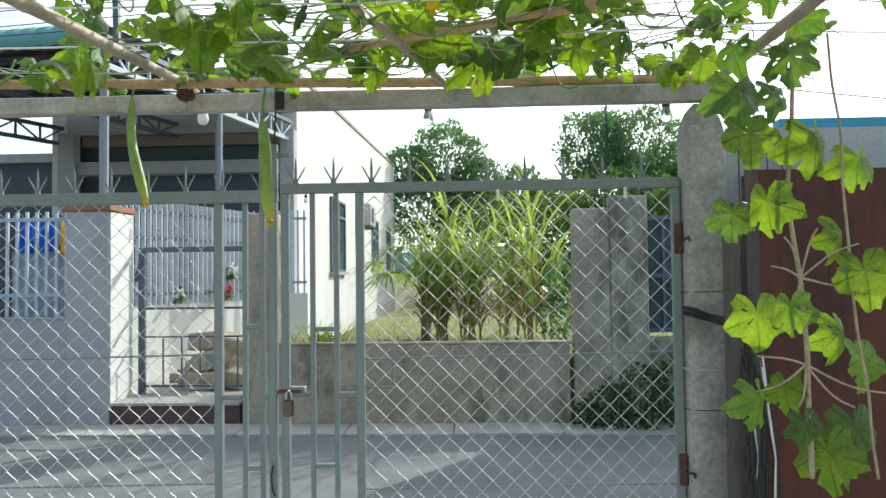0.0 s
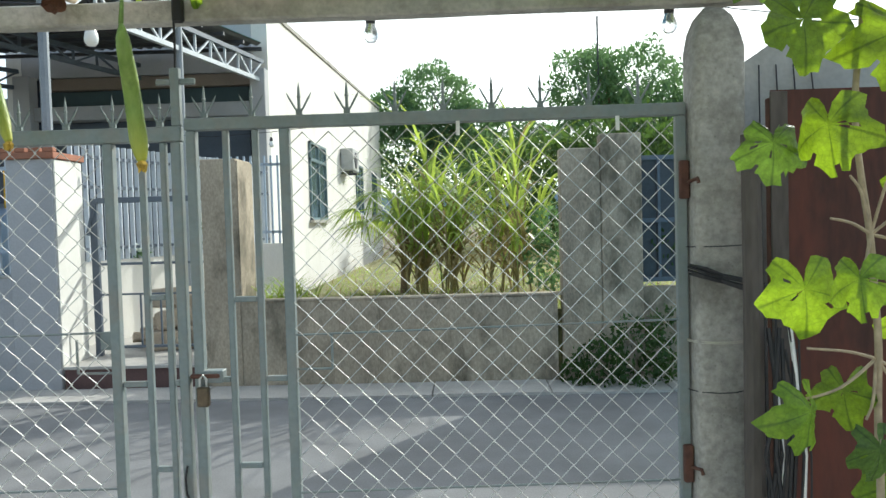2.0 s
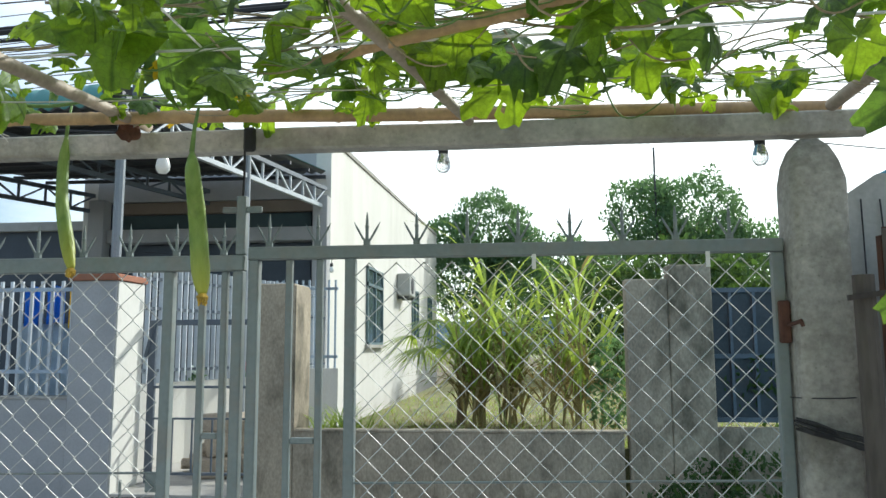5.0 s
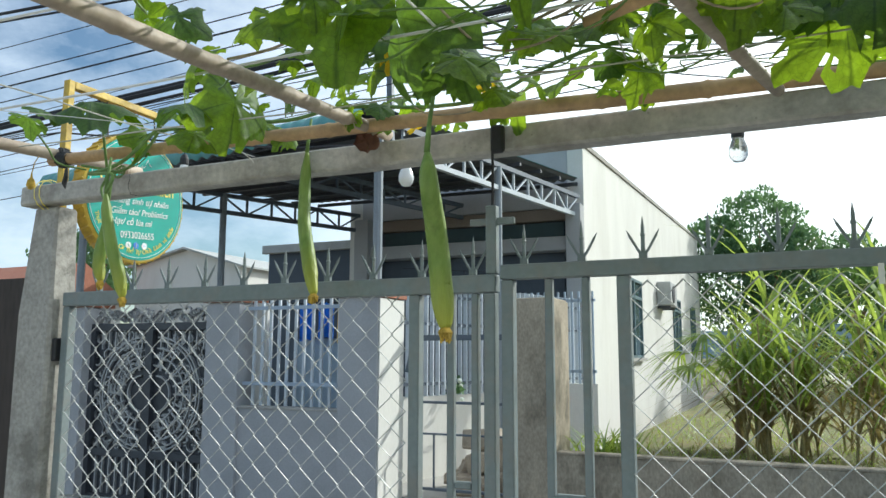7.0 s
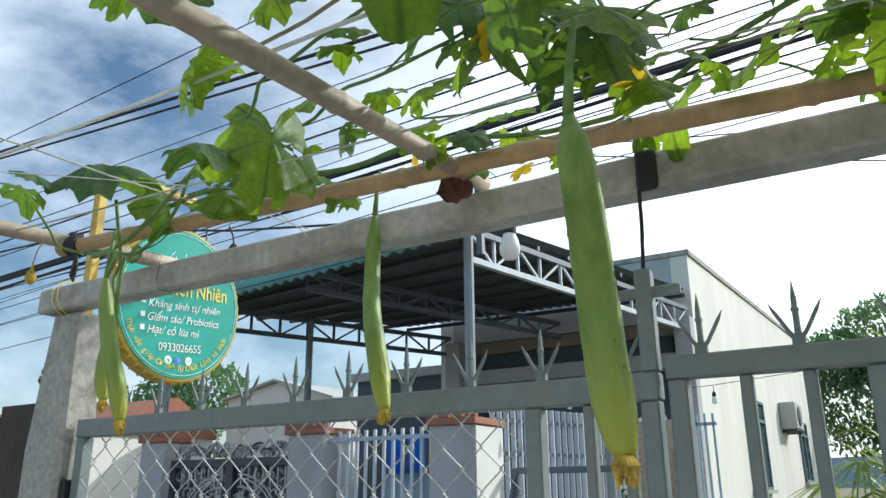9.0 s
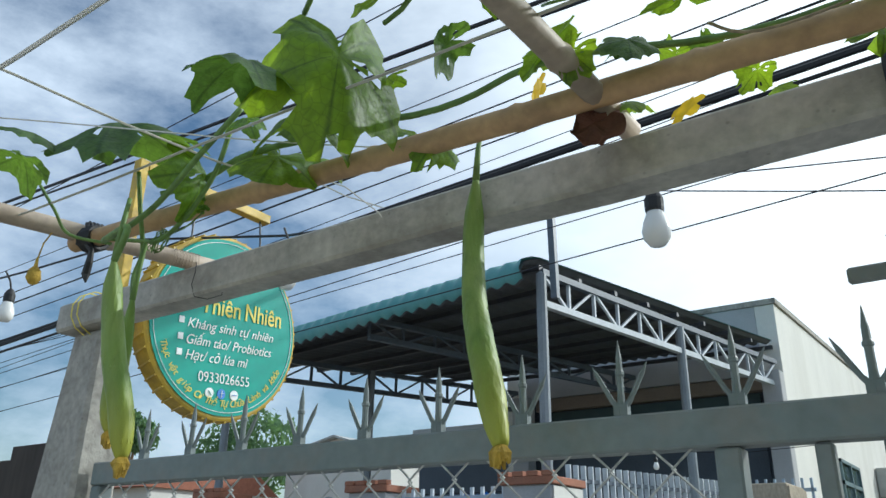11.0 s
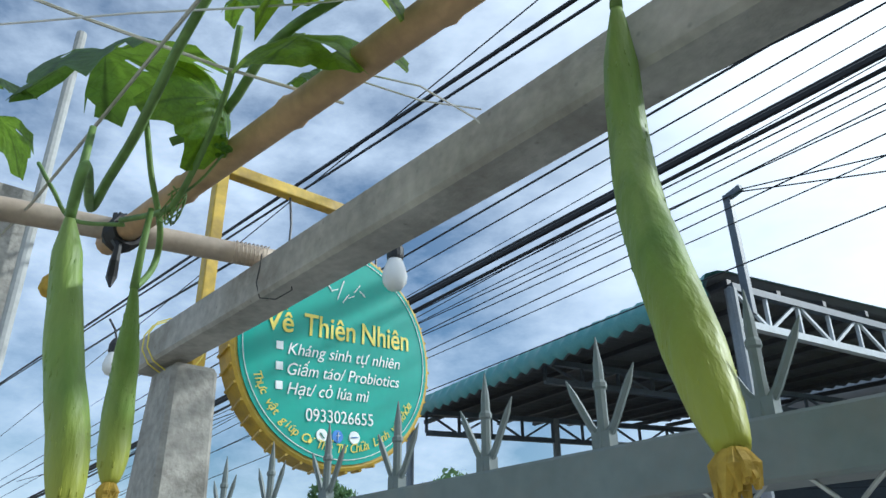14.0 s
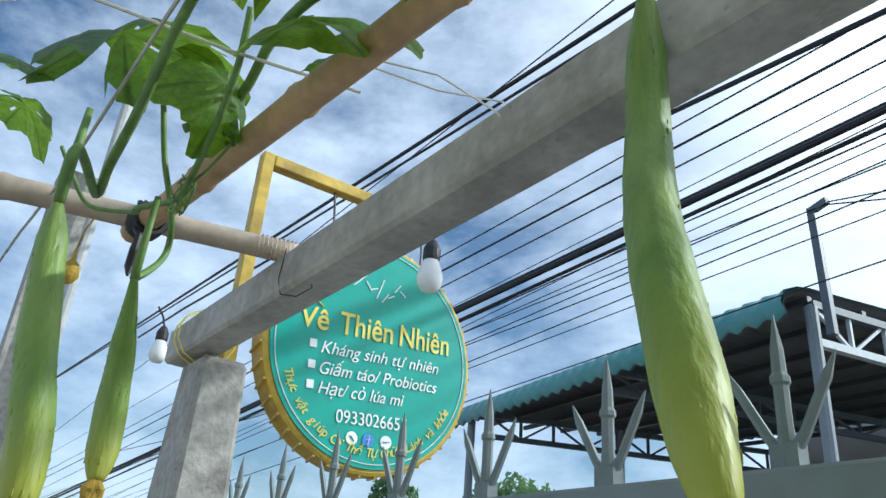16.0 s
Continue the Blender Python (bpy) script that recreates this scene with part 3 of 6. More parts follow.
flower_pot(-3.6, 10.2, 1.14, M_FLOWERW, "small green plant on the white wall")


# ---- house ----
t = thing("house", "white rendered house with a flat roof and grey front", "house")
bm = bmesh.new()
prism(bm, [(-3.0, 13.2), (-2.75, 13.2), (-2.75, 29.0), (-3.0, 29.0)], 0.0, 4.84)
for v in bm.verts:
    if v.co.z > 4 and v.co.y > 20:
        v.co.z = 5.52
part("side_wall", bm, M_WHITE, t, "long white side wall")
bm = bmesh.new()
prism(bm, [(-3.02, 13.18), (-2.72, 13.18), (-2.72, 29.0), (-3.02, 29.0)], 4.845, 4.92)
for v in bm.verts:
    if v.co.y > 20:
        v.co.z += 0.68
part("roof_edge", bm, M_CONCRETE, t, "weathered grey roof edge")
# front wall and doors below: carport shade is put into the dark colour
part("front_wall", boxes((-6.7, -3.0, 13.35, 13.5, 0.0, 4.84)), M_DIM, t, "front wall with the carport's shade in its colour")
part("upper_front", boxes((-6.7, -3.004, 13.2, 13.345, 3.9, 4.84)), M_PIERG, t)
part("roof_edge", boxes((-6.7, -3.024, 13.18, 13.5, 4.845, 4.92)), M_CONCRETE, t)
part("roof", boxes((-6.7, -3.03, 13.5, 29, 4.7, 4.8)), M_CONCRETE, t)
part("left_wall", boxes((-6.95, -6.705, 13.2, 29, 0.0, 4.7)), M_WHITE, t)
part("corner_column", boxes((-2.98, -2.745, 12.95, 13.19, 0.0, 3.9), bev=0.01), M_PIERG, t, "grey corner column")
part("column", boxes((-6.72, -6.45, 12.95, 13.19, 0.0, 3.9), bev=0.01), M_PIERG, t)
part("lintel", boxes((-6.45, -2.99, 13.22, 13.345, 3.70, 3.89), bev=0.01), M_LINTEL, t, "brownish lintel beam")
part("canopy_edge", boxes((-6.45, -2.99, 13.05, 13.345, 3.20, 3.42), bev=0.01), M_PIERG, t, "pale cement canopy over the doors")
part("opening_panel", boxes((-6.3, -3.1, 13.30, 13.345, 3.44, 3.68)), M_GLASS, t, "dark transom window")
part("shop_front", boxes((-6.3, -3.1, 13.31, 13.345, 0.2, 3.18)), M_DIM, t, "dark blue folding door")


def side_window(y0, y1, z0, z1):
    w = new("window")
    w.parent = t
    part("pane", boxes((-2.748, -2.735, y0, y1, z0, z1)), M_GLASS, w)
    for a, b, c, d in ((y0, y1, z1 - 0.05, z1), (y0, y1, z0, z0 + 0.05), (y0, y0 + 0.05, z0, z1), (y1 - 0.05, y1, z0, z1), ((y0 + y1) / 2 - 0.03, (y0 + y1) / 2 + 0.03, z0, z1), (y0, y1, z0 + 0.75 * (z1 - z0), z0 + 0.79 * (z1 - z0))):
        part("frame_bar", boxes((-2.735, -2.70, a, b, c, d)), M_FRAMEB, w)
    part("sill", boxes((-2.75, -2.65, y0 - 0.08, y1 + 0.08, z0 - 0.06, z0)), M_KERB, w)


side_window(16.1, 17.8, 1.55, 3.10)
side_window(22.5, 23.8, 1.7, 3.1)
side_window(26.2, 27.2, 1.7, 3.1)
ac = thing("air_conditioner", "grey outdoor unit on the white side wall", "air conditioner")
part("casing", boxes((-2.74, -2.42, 19.9, 20.9, 2.75, 3.3), bev=0.02), M_GREYSHEET, ac)
part("bracket", boxes((-2.74, -2.45, 20.0, 20.06, 2.68, 2.745)), M_DARKMETAL, ac)
part("bracket", boxes((-2.74, -2.45, 20.7, 20.76, 2.68, 2.745)), M_DARKMETAL, ac)
bm = bmesh.new()
lathe(bm, [(0.2, 0), (0.2, 0.02), (0.03, 0.03)], 18, Matrix.Translation((-2.42, 20.3, 3.02)) @ pose(0, 0, 0, 0, 90, 0))
part("fan_grille", bm, M_DARKMETAL, ac)
t = thing("bar_fence", "grey steel bar fence at the house corner", "fence")
for z in (1.35, 2.35):
    part("rail", boxes((-3.5, -2.42, 12.4, 12.43, z, z + 0.04)), M_BLUEBAR, t)
part("base_wall", boxes((-3.52, -2.40, 12.36, 12.48, 0.2, 1.2)), M_WHITE, t)
ob = mesh_of(boxes((-0.014, 0.014, 12.40, 12.428, 1.2, 2.5)), "bar", M_BLUEBAR)
for k in range(11):
    part("bar", ob, None, t).location.x = -3.46 + 0.1 * k

# ---- carport ----
CHORD = 3.73
FR, BR, BL, FL = Vector((-3.70, 8.40, 0)), Vector((-2.82, 13.12, 0)), Vector((-6.68, 13.05, 0)), Vector((-8.35, 9.05, 0))
t = thing("carport", "teal corrugated carport roof on dark steel trusses", "carport")


def at_roof(u, v):
    """u along the eave from right to left, v from eave to house; lifted to the roof sheet."""
    left = FL + (FL - FR) * 0.22
    bl = BL + (BL - BR) * 0.22
    p = FR.lerp(left, u).lerp(BR.lerp(bl, u), v)
    return p + Vector((0, 0, CHORD + 0.42 + 0.16 * v))


bm = bmesh.new()
NU, NV = 240, 4
RIPPLE = 2 * math.pi * 5.9 / 0.19 / NU
rows = []
for i in range(NU + 1):
    u = i / NU
    wave = 0.02 * math.cos(i * RIPPLE)
    col = [(u, -0.055, -0.26), (u, -0.065, -0.17), (u, -0.055, -0.07), (u, -0.025, -0.015)] + [(u, j / NV, 0) for j in range(NV + 1)]
    rows.append([bm.verts.new(at_roof(a, b) + Vector((0, 0, c + wave))) for a, b, c in col])
for a, b in zip(rows, rows[1:]):
    for k in range(len(a) - 1):
        bm.faces.new((a[k], b[k], b[k + 1], a[k + 1]))
bmesh.ops.recalc_face_normals(bm, faces=bm.faces)
part("roof_sheet", bm, M_ROOF, t, "corrugated sheet with a rounded eave", smooth=True)


# second layer just below the sheet: grey, with the roof's shade in its colour
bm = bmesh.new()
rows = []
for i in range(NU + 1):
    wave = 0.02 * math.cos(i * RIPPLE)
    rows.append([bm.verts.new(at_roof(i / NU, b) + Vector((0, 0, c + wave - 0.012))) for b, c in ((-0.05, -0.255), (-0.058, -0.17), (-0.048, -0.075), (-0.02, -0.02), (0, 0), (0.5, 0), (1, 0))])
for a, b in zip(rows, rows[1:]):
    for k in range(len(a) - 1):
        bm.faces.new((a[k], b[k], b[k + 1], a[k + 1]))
part("roof_lining", bm, M_UNDER, t, "grey underside of the sheet, shade in its colour")


def truss(a, b, zl, zh, n, mat_low, mat_web):
    tr = new("truss")
    tr.parent = t
    for z, mt in ((zl, mat_low), (zh, M_TRUSS)):
        bmt = bmesh.new()
        bar(bmt, a + Vector((0, 0, z)), b + Vector((0, 0, z)), 0.06)
        part("chord", bmt, mt, tr)
    for k in range(n):
        p, q = a.lerp(b, k / n), a.lerp(b, (k + 1) / n)
        bmt = bmesh.new()
        bar(bmt, p + Vector((0, 0, zl)), p + Vector((0, 0, zh)), 0.03)
        bar(bmt, p + Vector((0, 0, zl if k % 2 else zh)), q + Vector((0, 0, zh if k % 2 else zl)), 0.025)
        part("web", bmt, mat_web, tr)


truss(FR, BR, CHORD, CHORD + 0.30, 12, M_TRUSSW, M_TRUSSW)
truss(FL, BL, CHORD, CHORD + 0.26, 10, M_TRUSS, M_TRUSS)
truss(FR.lerp(FL, 0.5), BR.lerp(BL, 0.5), CHORD + 0.10, CHORD + 0.30, 10, M_TRUSS, M_TRUSS)
for k in range(9):
    v = k / 8
    bm = bmesh.new()
    bar(bm, at_roof(0, v) + Vector((0, 0, -0.08)), at_roof(1, v) + Vector((0, 0, -0.08)), 0.05)
    part("purlin", bm, M_DARKMETAL, t)
for p in (FR, FR.lerp(BR, 0.5), FL.lerp(BL, 0.41), FL + Vector((-0.2, -0.1, 0))):
    bm = bmesh.new()
    tube(bm, [p + Vector((0, 0, 0.15)), p + Vector((0, 0, CHORD + 0.28))], 0.05, 10)
    part("post", bm, M_POST, t)
bm = bmesh.new()
bar(bm, FR + Vector((0.17, -0.06, CHORD)), FR + Vector((0.15, -0.06, 4.78)), 0.06)
bar(bm, FR + Vector((0.15, -0.06, 4.76)), FR + Vector((0.29, -0.08, 4.79)), 0.05)
part("mast", bm, M_TRUSS, t, "short steel mast holding cables")

# ---- gate pillars and beam ----
bm = bmesh.new()
box(bm, -2.388, -2.218, 3.465, 3.575, 0.0, 2.106, bev=0.010)
bmesh.ops.bisect_plane(bm, geom=bm.verts[:] + bm.edges[:] + bm.faces[:], plane_co=(0, 0, 1.72), plane_no=(0, 0, 1))
for v in bm.verts:
    if v.co.z > 2.0:
        v.co.x, v.co.y = -2.29 + (v.co.x + 2.303) * 0.66, 3.52 + (v.co.y - 3.52) * 0.82
    v.co += 0.003 * noise.noise_vector(v.co * 9)
tagged(part("gate_pillar", bm, M_CONCRETE), "square cast concrete gate pillar with a narrowed top", "pillar", "pillars of the yard gate")
bm = bmesh.new()
n = 20
prof = [(0.0, 0), (0.5, 0), (1.0, 0), (1.5, 0), (1.98, 0)] + [(2.04, 0.012), (2.08, 0.028), (2.105, 0.05)]
rings = []
for z, inset in prof:
    rr = []
    for k in range(n):
        a = 2 * math.pi * (k + 0.5) / n
        c, s = math.cos(a), math.sin(a)
        e = 0.35
        x = (0.079 - inset) * math.copysign(abs(c) ** e, c)
        y = (0.075 - inset) * math.copysign(abs(s) ** e, s)
        p = Vector((1.101 + x, 3.50 + y, z))
        rr.append(bm.verts.new(p + 0.004 * noise.noise_vector(p * 8)))
    rings.append(rr)
for a, b in zip(rings, rings[1:]):
    for k in range(n):
        bm.faces.new((a[k], a[(k + 1) % n], b[(k + 1) % n], b[k]))
bm.faces.new(rings[-1])
tagged(part("gate_pillar", bm, M_CONCRETE, smooth=True), "weathered concrete gate pillar with a rounded top", "pillar", "pillars of the yard gate")
bm = bmesh.new()
for k in range(18):
    x = -2.39 + 3.66 * k / 18
    box(bm, x, x + 3.66 / 18 - 0.0004, 3.450, 3.516, 2.112, 2.182)
bmesh.ops.remove_doubles(bm, verts=bm.verts, dist=0.001)
bmesh.ops.bevel(bm, geom=[e for e in bm.edges if abs((e.verts[0].co - e.verts[1].co).x) > 0.1], offset=0.006, segments=1, affect="EDGES")
for v in bm.verts:
    v.co.y += 0.022 * (v.co.x + 2.39) / 3.66 + 0.002 * noise.noise(v.co * 7)
    v.co.z += 0.004 * noise.noise(v.co * 3) + 0.010 * (v.co.x + 2.39) / 3.66
tagged(part("beam", bm, M_BEAM), "long cast concrete beam resting on the pillars", "beam", kind="structure")

# ---- yard gate ----
GY = 3.516
GZ0 = 0.10


def spike_mesh():
    b = bmesh.new()
    lathe(b, [(0.007, 0.0), (0.0052, 0.03), (0.0052, 0.055), (0.0068, 0.057), (0.0068, 0.061), (0.005, 0.064), (0.0045, 0.08), (0.0005, 0.106)], 8)
    for s in (-1, 1):
        tube(b, [(0, 0, 0.006), (s * 0.013, 0, 0.022), (s * 0.032, 0, 0.056), (s * 0.040, 0, 0.072)], [0.005, 0.0038, 0.0036, 0.0006], 6)
    box(b, -0.010, 0.010, -0.006, 0.006, -0.004, 0.016)
    return mesh_of(b, "spike", M_GATE)


SPIKE = spike_mesh()


def zigzag(z0, z1, pitch, amp):
    b = bmesh.new()
    n = int((z1 - z0) / (pitch / 2))
    tube(b, [(amp * (1 if k % 2 else -1), 0.004 * (1 if k % 2 else -1), z0 + k * pitch / 2) for k in range(n + 1)], 0.0022, 5)
    return mesh_of(b, "mesh_wire", M_WIRE)


LINK = zigzag(GZ0 + 0.03, 1.785, 0.084, 0.0215)


def rect_bar(name, parent, x0, x1, z0, z1, d=0.032, mat=None, bev=0.003):
    return part(name, boxes((x0, x1, GY - d / 2, GY + d / 2, z0, z1), bev=bev), mat or M_GATE, parent)


def gate_leaf(label, x0, x1, chain0, chain1, posts, bars, rungs, spikes, rail0=1.783, rail1=1.822):
    g = thing("gate_leaf", label, "gate", "leaves of the yard gate")
    rect_bar("top_rail", g, x0, x1, rail0, rail1, 0.04)
    rect_bar("bottom_rail", g, x0, x1, GZ0, GZ0 + 0.036, 0.036)
    for p in posts:
        rect_bar("post", g, p - 0.016, p + 0.016, GZ0 + 0.037, rail0 - 0.001, 0.034)
    for p in bars:
        rect_bar("bar", g, p - 0.010, p + 0.010, GZ0 + 0.037, rail0 - 0.001, 0.022)
    for a, b, z in rungs:
        rect_bar("rung", g, a, b, z - 0.009, z + 0.009, 0.02)
    k = 0
    x = chain0 + 0.0215
    while x < chain1:
        o = part("mesh_wire", LINK, None, g)
        o.location = (x, GY - 0.012, 0.0)
        o.rotation_euler = (0, 0, math.pi if k % 2 else 0)
        x += 0.042
        k += 1
    for z in (1.116, 0.60):
        b = bmesh.new()
        tube(b, [(chain0, GY - 0.006, z), (chain1, GY - 0.006, z + 0.022)], 0.004, 6)
        part("tie_rod", b, M_GATE, g)
    for x in spikes:
        part("spike", SPIKE, None, g).location = (x, GY, rail1 + 0.001)
    return g


left_leaf = gate_leaf("grey painted steel gate leaf with chain-link and spikes", -2.20, -0.590, -2.16, -0.846, (-2.183, -0.830, -0.608), (-0.723, -0.652),
                      ((-0.813, -0.734, 0.966), (-0.712, -0.663, 1.248), (-0.712, -0.663, 0.684), (-0.641, -0.625, 0.968), (-0.813, -0.734, 0.42)),
                      [-0.66 - 0.154 * k for k in range(10)], 1.750, 1.798)
right_leaf = gate_leaf("grey painted steel gate leaf with chain-link and a padlock", -0.576, 1.016, -0.24, 0.985, (-0.558, -0.256, 1.000), (-0.448, -0.352),
                       ((-0.437, -0.363, 1.236), (-0.437, -0.363, 0.692), (-0.341, -0.273, 0.976), (-0.541, -0.459, 0.976), (-0.341, -0.273, 0.42)),
                       [-0.515 + 0.154 * k for k in range(10)])
for g, x0, x1 in ((right_leaf, -0.239, -0.125), (left_leaf, -0.962, -0.848)):
    for a, b in (((x0, 1.005), (x1, 1.005)), ((x1 if g is right_leaf else x0, 1.005), (x1 if g is right_leaf else x0, 1.116))):
        bm = bmesh.new()
        tube(bm, [(a[0], GY - 0.006, a[1]), (b[0], GY - 0.006, b[1])], 0.0045, 6)
        part("hand_hole_rod", bm, M_GATE, g)
rect_bar("plate", left_leaf, -0.885, -0.847, 1.08, 1.14, 0.012)
# raised end post with its cross arm, and the rod up to the beam
rect_bar("extension_post", left_leaf, -0.619, -0.589, 1.799, 1.985, 0.028)
rect_bar("cross_arm", left_leaf, -0.668, -0.54, 1.932, 1.952, 0.012)
bm = bmesh.new()
tube(bm, [(-0.604, GY, 1.97), (-0.590, GY - 0.03, 2.06), (-0.582, GY - 0.055, 2.135)], 0.004, 6)
part("latch_rod", bm, M_BLACK, left_leaf)
bm = bmesh.new()
box(bm, -0.582, -0.545, 3.442, 3.462, 2.112, 2.188, bev=0.006)
tagged(part("rubber_wrap", bm, M_BLACK), "black rubber strip wrapped on the beam", "strip")
for x in (0.30, 0.80):
    part("tag", boxes((x - 0.006, x + 0.006, GY - 0.03, GY - 0.026, 1.74, 1.785)), M_STRING, right_leaf, "white plastic tie")
# padlock and hasp
t = thing("padlock", "old brass padlock on a rusty hasp", "padlock")
part("body", boxes((-0.560, -0.520, GY - 0.048, GY - 0.025, 0.895, 0.960), bev=0.005), M_BRASS, t)
bm = bmesh.new()
tube(bm, [(-0.551, GY - 0.036, 0.959), (-0.551, GY - 0.036, 0.984), (-0.540, GY - 0.036, 0.997), (-0.529, GY - 0.036, 0.984), (-0.529, GY - 0.036, 0.959)], 0.004, 8)
part("shackle", bm, M_WIRE, t)
rect_bar("hasp", right_leaf, -0.585, -0.49, 0.985, 0.998, 0.06, M_RUST)
rect_bar("hasp_plate", right_leaf, -0.55, -0.48, 0.968, 1.008, 0.045, M_GATE)
bm = bmesh.new()
tube(bm, [(-0.607, GY - 0.022, 0.70), (-0.612, GY - 0.03, 0.66), (-0.607, GY - 0.035, 0.61), (-0.6, GY - 0.022, 0.58)], 0.004, 6)
part("bolt_handle", bm, M_BLACK, left_leaf)
for z in (1.52, 0.62):
    part("hinge", boxes((0.990, 1.020, GY - 0.035, GY + 0.02, z, z + 0.12), bev=0.004), M_RUST, right_leaf, "rusty hinge plate")
    bm = bmesh.new()
    tube(bm, [(1.012, GY - 0.03, z + 0.05), (1.026, GY - 0.092, z + 0.06), (1.030, GY - 0.094, z + 0.045)], 0.006, 8)
    part("hinge_pin", bm, M_RUST, right_leaf)
part("hinge", boxes((-2.222, -2.2, GY - 0.035, GY + 0.02, 1.56, 1.64), bev=0.004), M_BLACK, left_leaf)


# ---- bamboo poles of the trellis ----
def bamboo(a, b, r0, r1, mat, label, bend=0.0, sides=12):
    a, b = Vector(a), Vector(b)
    L = (b - a).length
    step = 0.24
    n = max(2, int(L / step))
    pts, rad = [], []
    for k in range(n):
        for f, extra in ((0.0, 1.0), (0.44, 0.99), (0.90, 1.0), (0.955, 1.15), (0.985, 1.05)):
            s = (k + f) / n
            p = a.lerp(b, s) + Vector((0, 0, bend * math.sin(math.pi * s))) + 0.004 * noise.noise_vector(Vector((s * 5, r0 * 100, a.x)))
            pts.append(p)
            rad.append((r0 + (r1 - r0) * s) * extra)
    pts.append(b)
    rad.append(r1)
    bmb = bmesh.new()
    tube(bmb, pts, rad, sides)
    return tagged(part("bamboo_pole", bmb, mat, smooth=True), label, "bamboo pole", "poles of the trellis")


bamboo((-2.0, 3.255, 2.192), (1.22, 3.56, 2.222), 0.018, 0.021, M_BAMBOO, "orange-brown bamboo pole along the concrete beam")
bamboo((-1.905, 3.53, 2.204), (-2.62, 0.7, 2.235), 0.018, 0.022, M_BAMBOO_PALE, "pale bamboo cross pole resting on the beam")
bamboo((-0.915, 3.49, 2.212), (-0.80, 0.9, 1.99), 0.017, 0.02, M_BAMBOO_PALE, "pale bamboo cross pole tied with a rag")
bamboo((0.12, 3.40, 2.17), (-0.75, 0.6, 2.36), 0.015, 0.019, M_BAMBOO_PALE, "grey bamboo cross pole of the trellis")
bamboo((1.16, 3.46, 2.20), (1.30, 0.4, 2.30), 0.019, 0.022, M_BAMBOO_PALE, "grey bamboo side pole of the trellis")
bamboo((-2.5, 0.9, 2.30), (1.4, 0.9, 2.34), 0.018, 0.020, M_BAMBOO_PALE, "grey bamboo pole across the trellis")
bamboo((-0.2, 2.95, 2.20), (1.28, 2.35, 2.24), 0.013, 0.016, M_BAMBOO, "thin crooked pole in the vine")


def wrap(centre, axis, r, n, mat, label, name="lashing", length=0.05, wire=0.0025):
    c, ax = Vector(centre), Vector(axis).normalized()
    u = ax.orthogonal().normalized()
    v = ax.cross(u)
    bmw = bmesh.new()
    tube(bmw, [c + ax * (length * (k / (n * 12) - 0.5)) + (u * math.cos(k * math.pi / 6) + v * math.sin(k * math.pi / 6)) * (r + 0.001 * noise.noise((k, 0, 0))) for k in range(n * 12)], wire, 5)
    return tagged(part(name, bmw, mat), label, "lashing", "lashings of the trellis")


wrap((-1.915, 3.455, 2.204), (0.24, 0.97, 0), 0.0185, 9, M_BAMBOO_PALE, "tan twine wound round the pole end", length=0.06, wire=0.0011)
wrap((-1.945, 3.262, 2.193), (1, 0.09, 0), 0.023, 5, M_BLACK, "black rubber strip tying two poles", wire=0.005, length=0.035)
wrap((-1.962, 3.265, 2.206), (0.24, 0.97, 0), 0.023, 4, M_BLACK, "black rubber strip tying two poles", wire=0.005, length=0.03)
wrap((-2.29, 3.49, 2.150), (1, 0, 0), 0.056, 2, M_PRINTY, "yellow wire holding the beam", length=0.05, wire=0.0015)
bm = bmesh.new()
tube(bm, [(-1.965, 3.245, 2.185), (-1.94, 3.25, 2.178), (-1.925, 3.252, 2.16), (-1.922, 3.25, 2.135), (-1.93, 3.252, 2.112), (-1.921, 3.25, 2.095)], [0.009, 0.008, 0.005, 0.007, 0.008, 0.002], 6)
tagged(part("rag", bm, M_BLACK), "black rubber ends hanging from the knot", "rag")
bm = bmesh.new()
bmesh.ops.create_grid(bm, x_segments=12, y_segments=12, size=0.026, matrix=pose(-0.915, 3.368, 2.165, 80, 35, 20))
for v in bm.verts:
    v.co += 0.022 * noise.noise_vector(v.co * 28) + 0.008 * noise.noise_vector(v.co * 70)
bmesh.ops.solidify(bm, geom=bm.faces[:], thickness=0.003)
tagged(part("rag", bm, M_RUST), "red-brown rag tied round the pole joint", "rag")

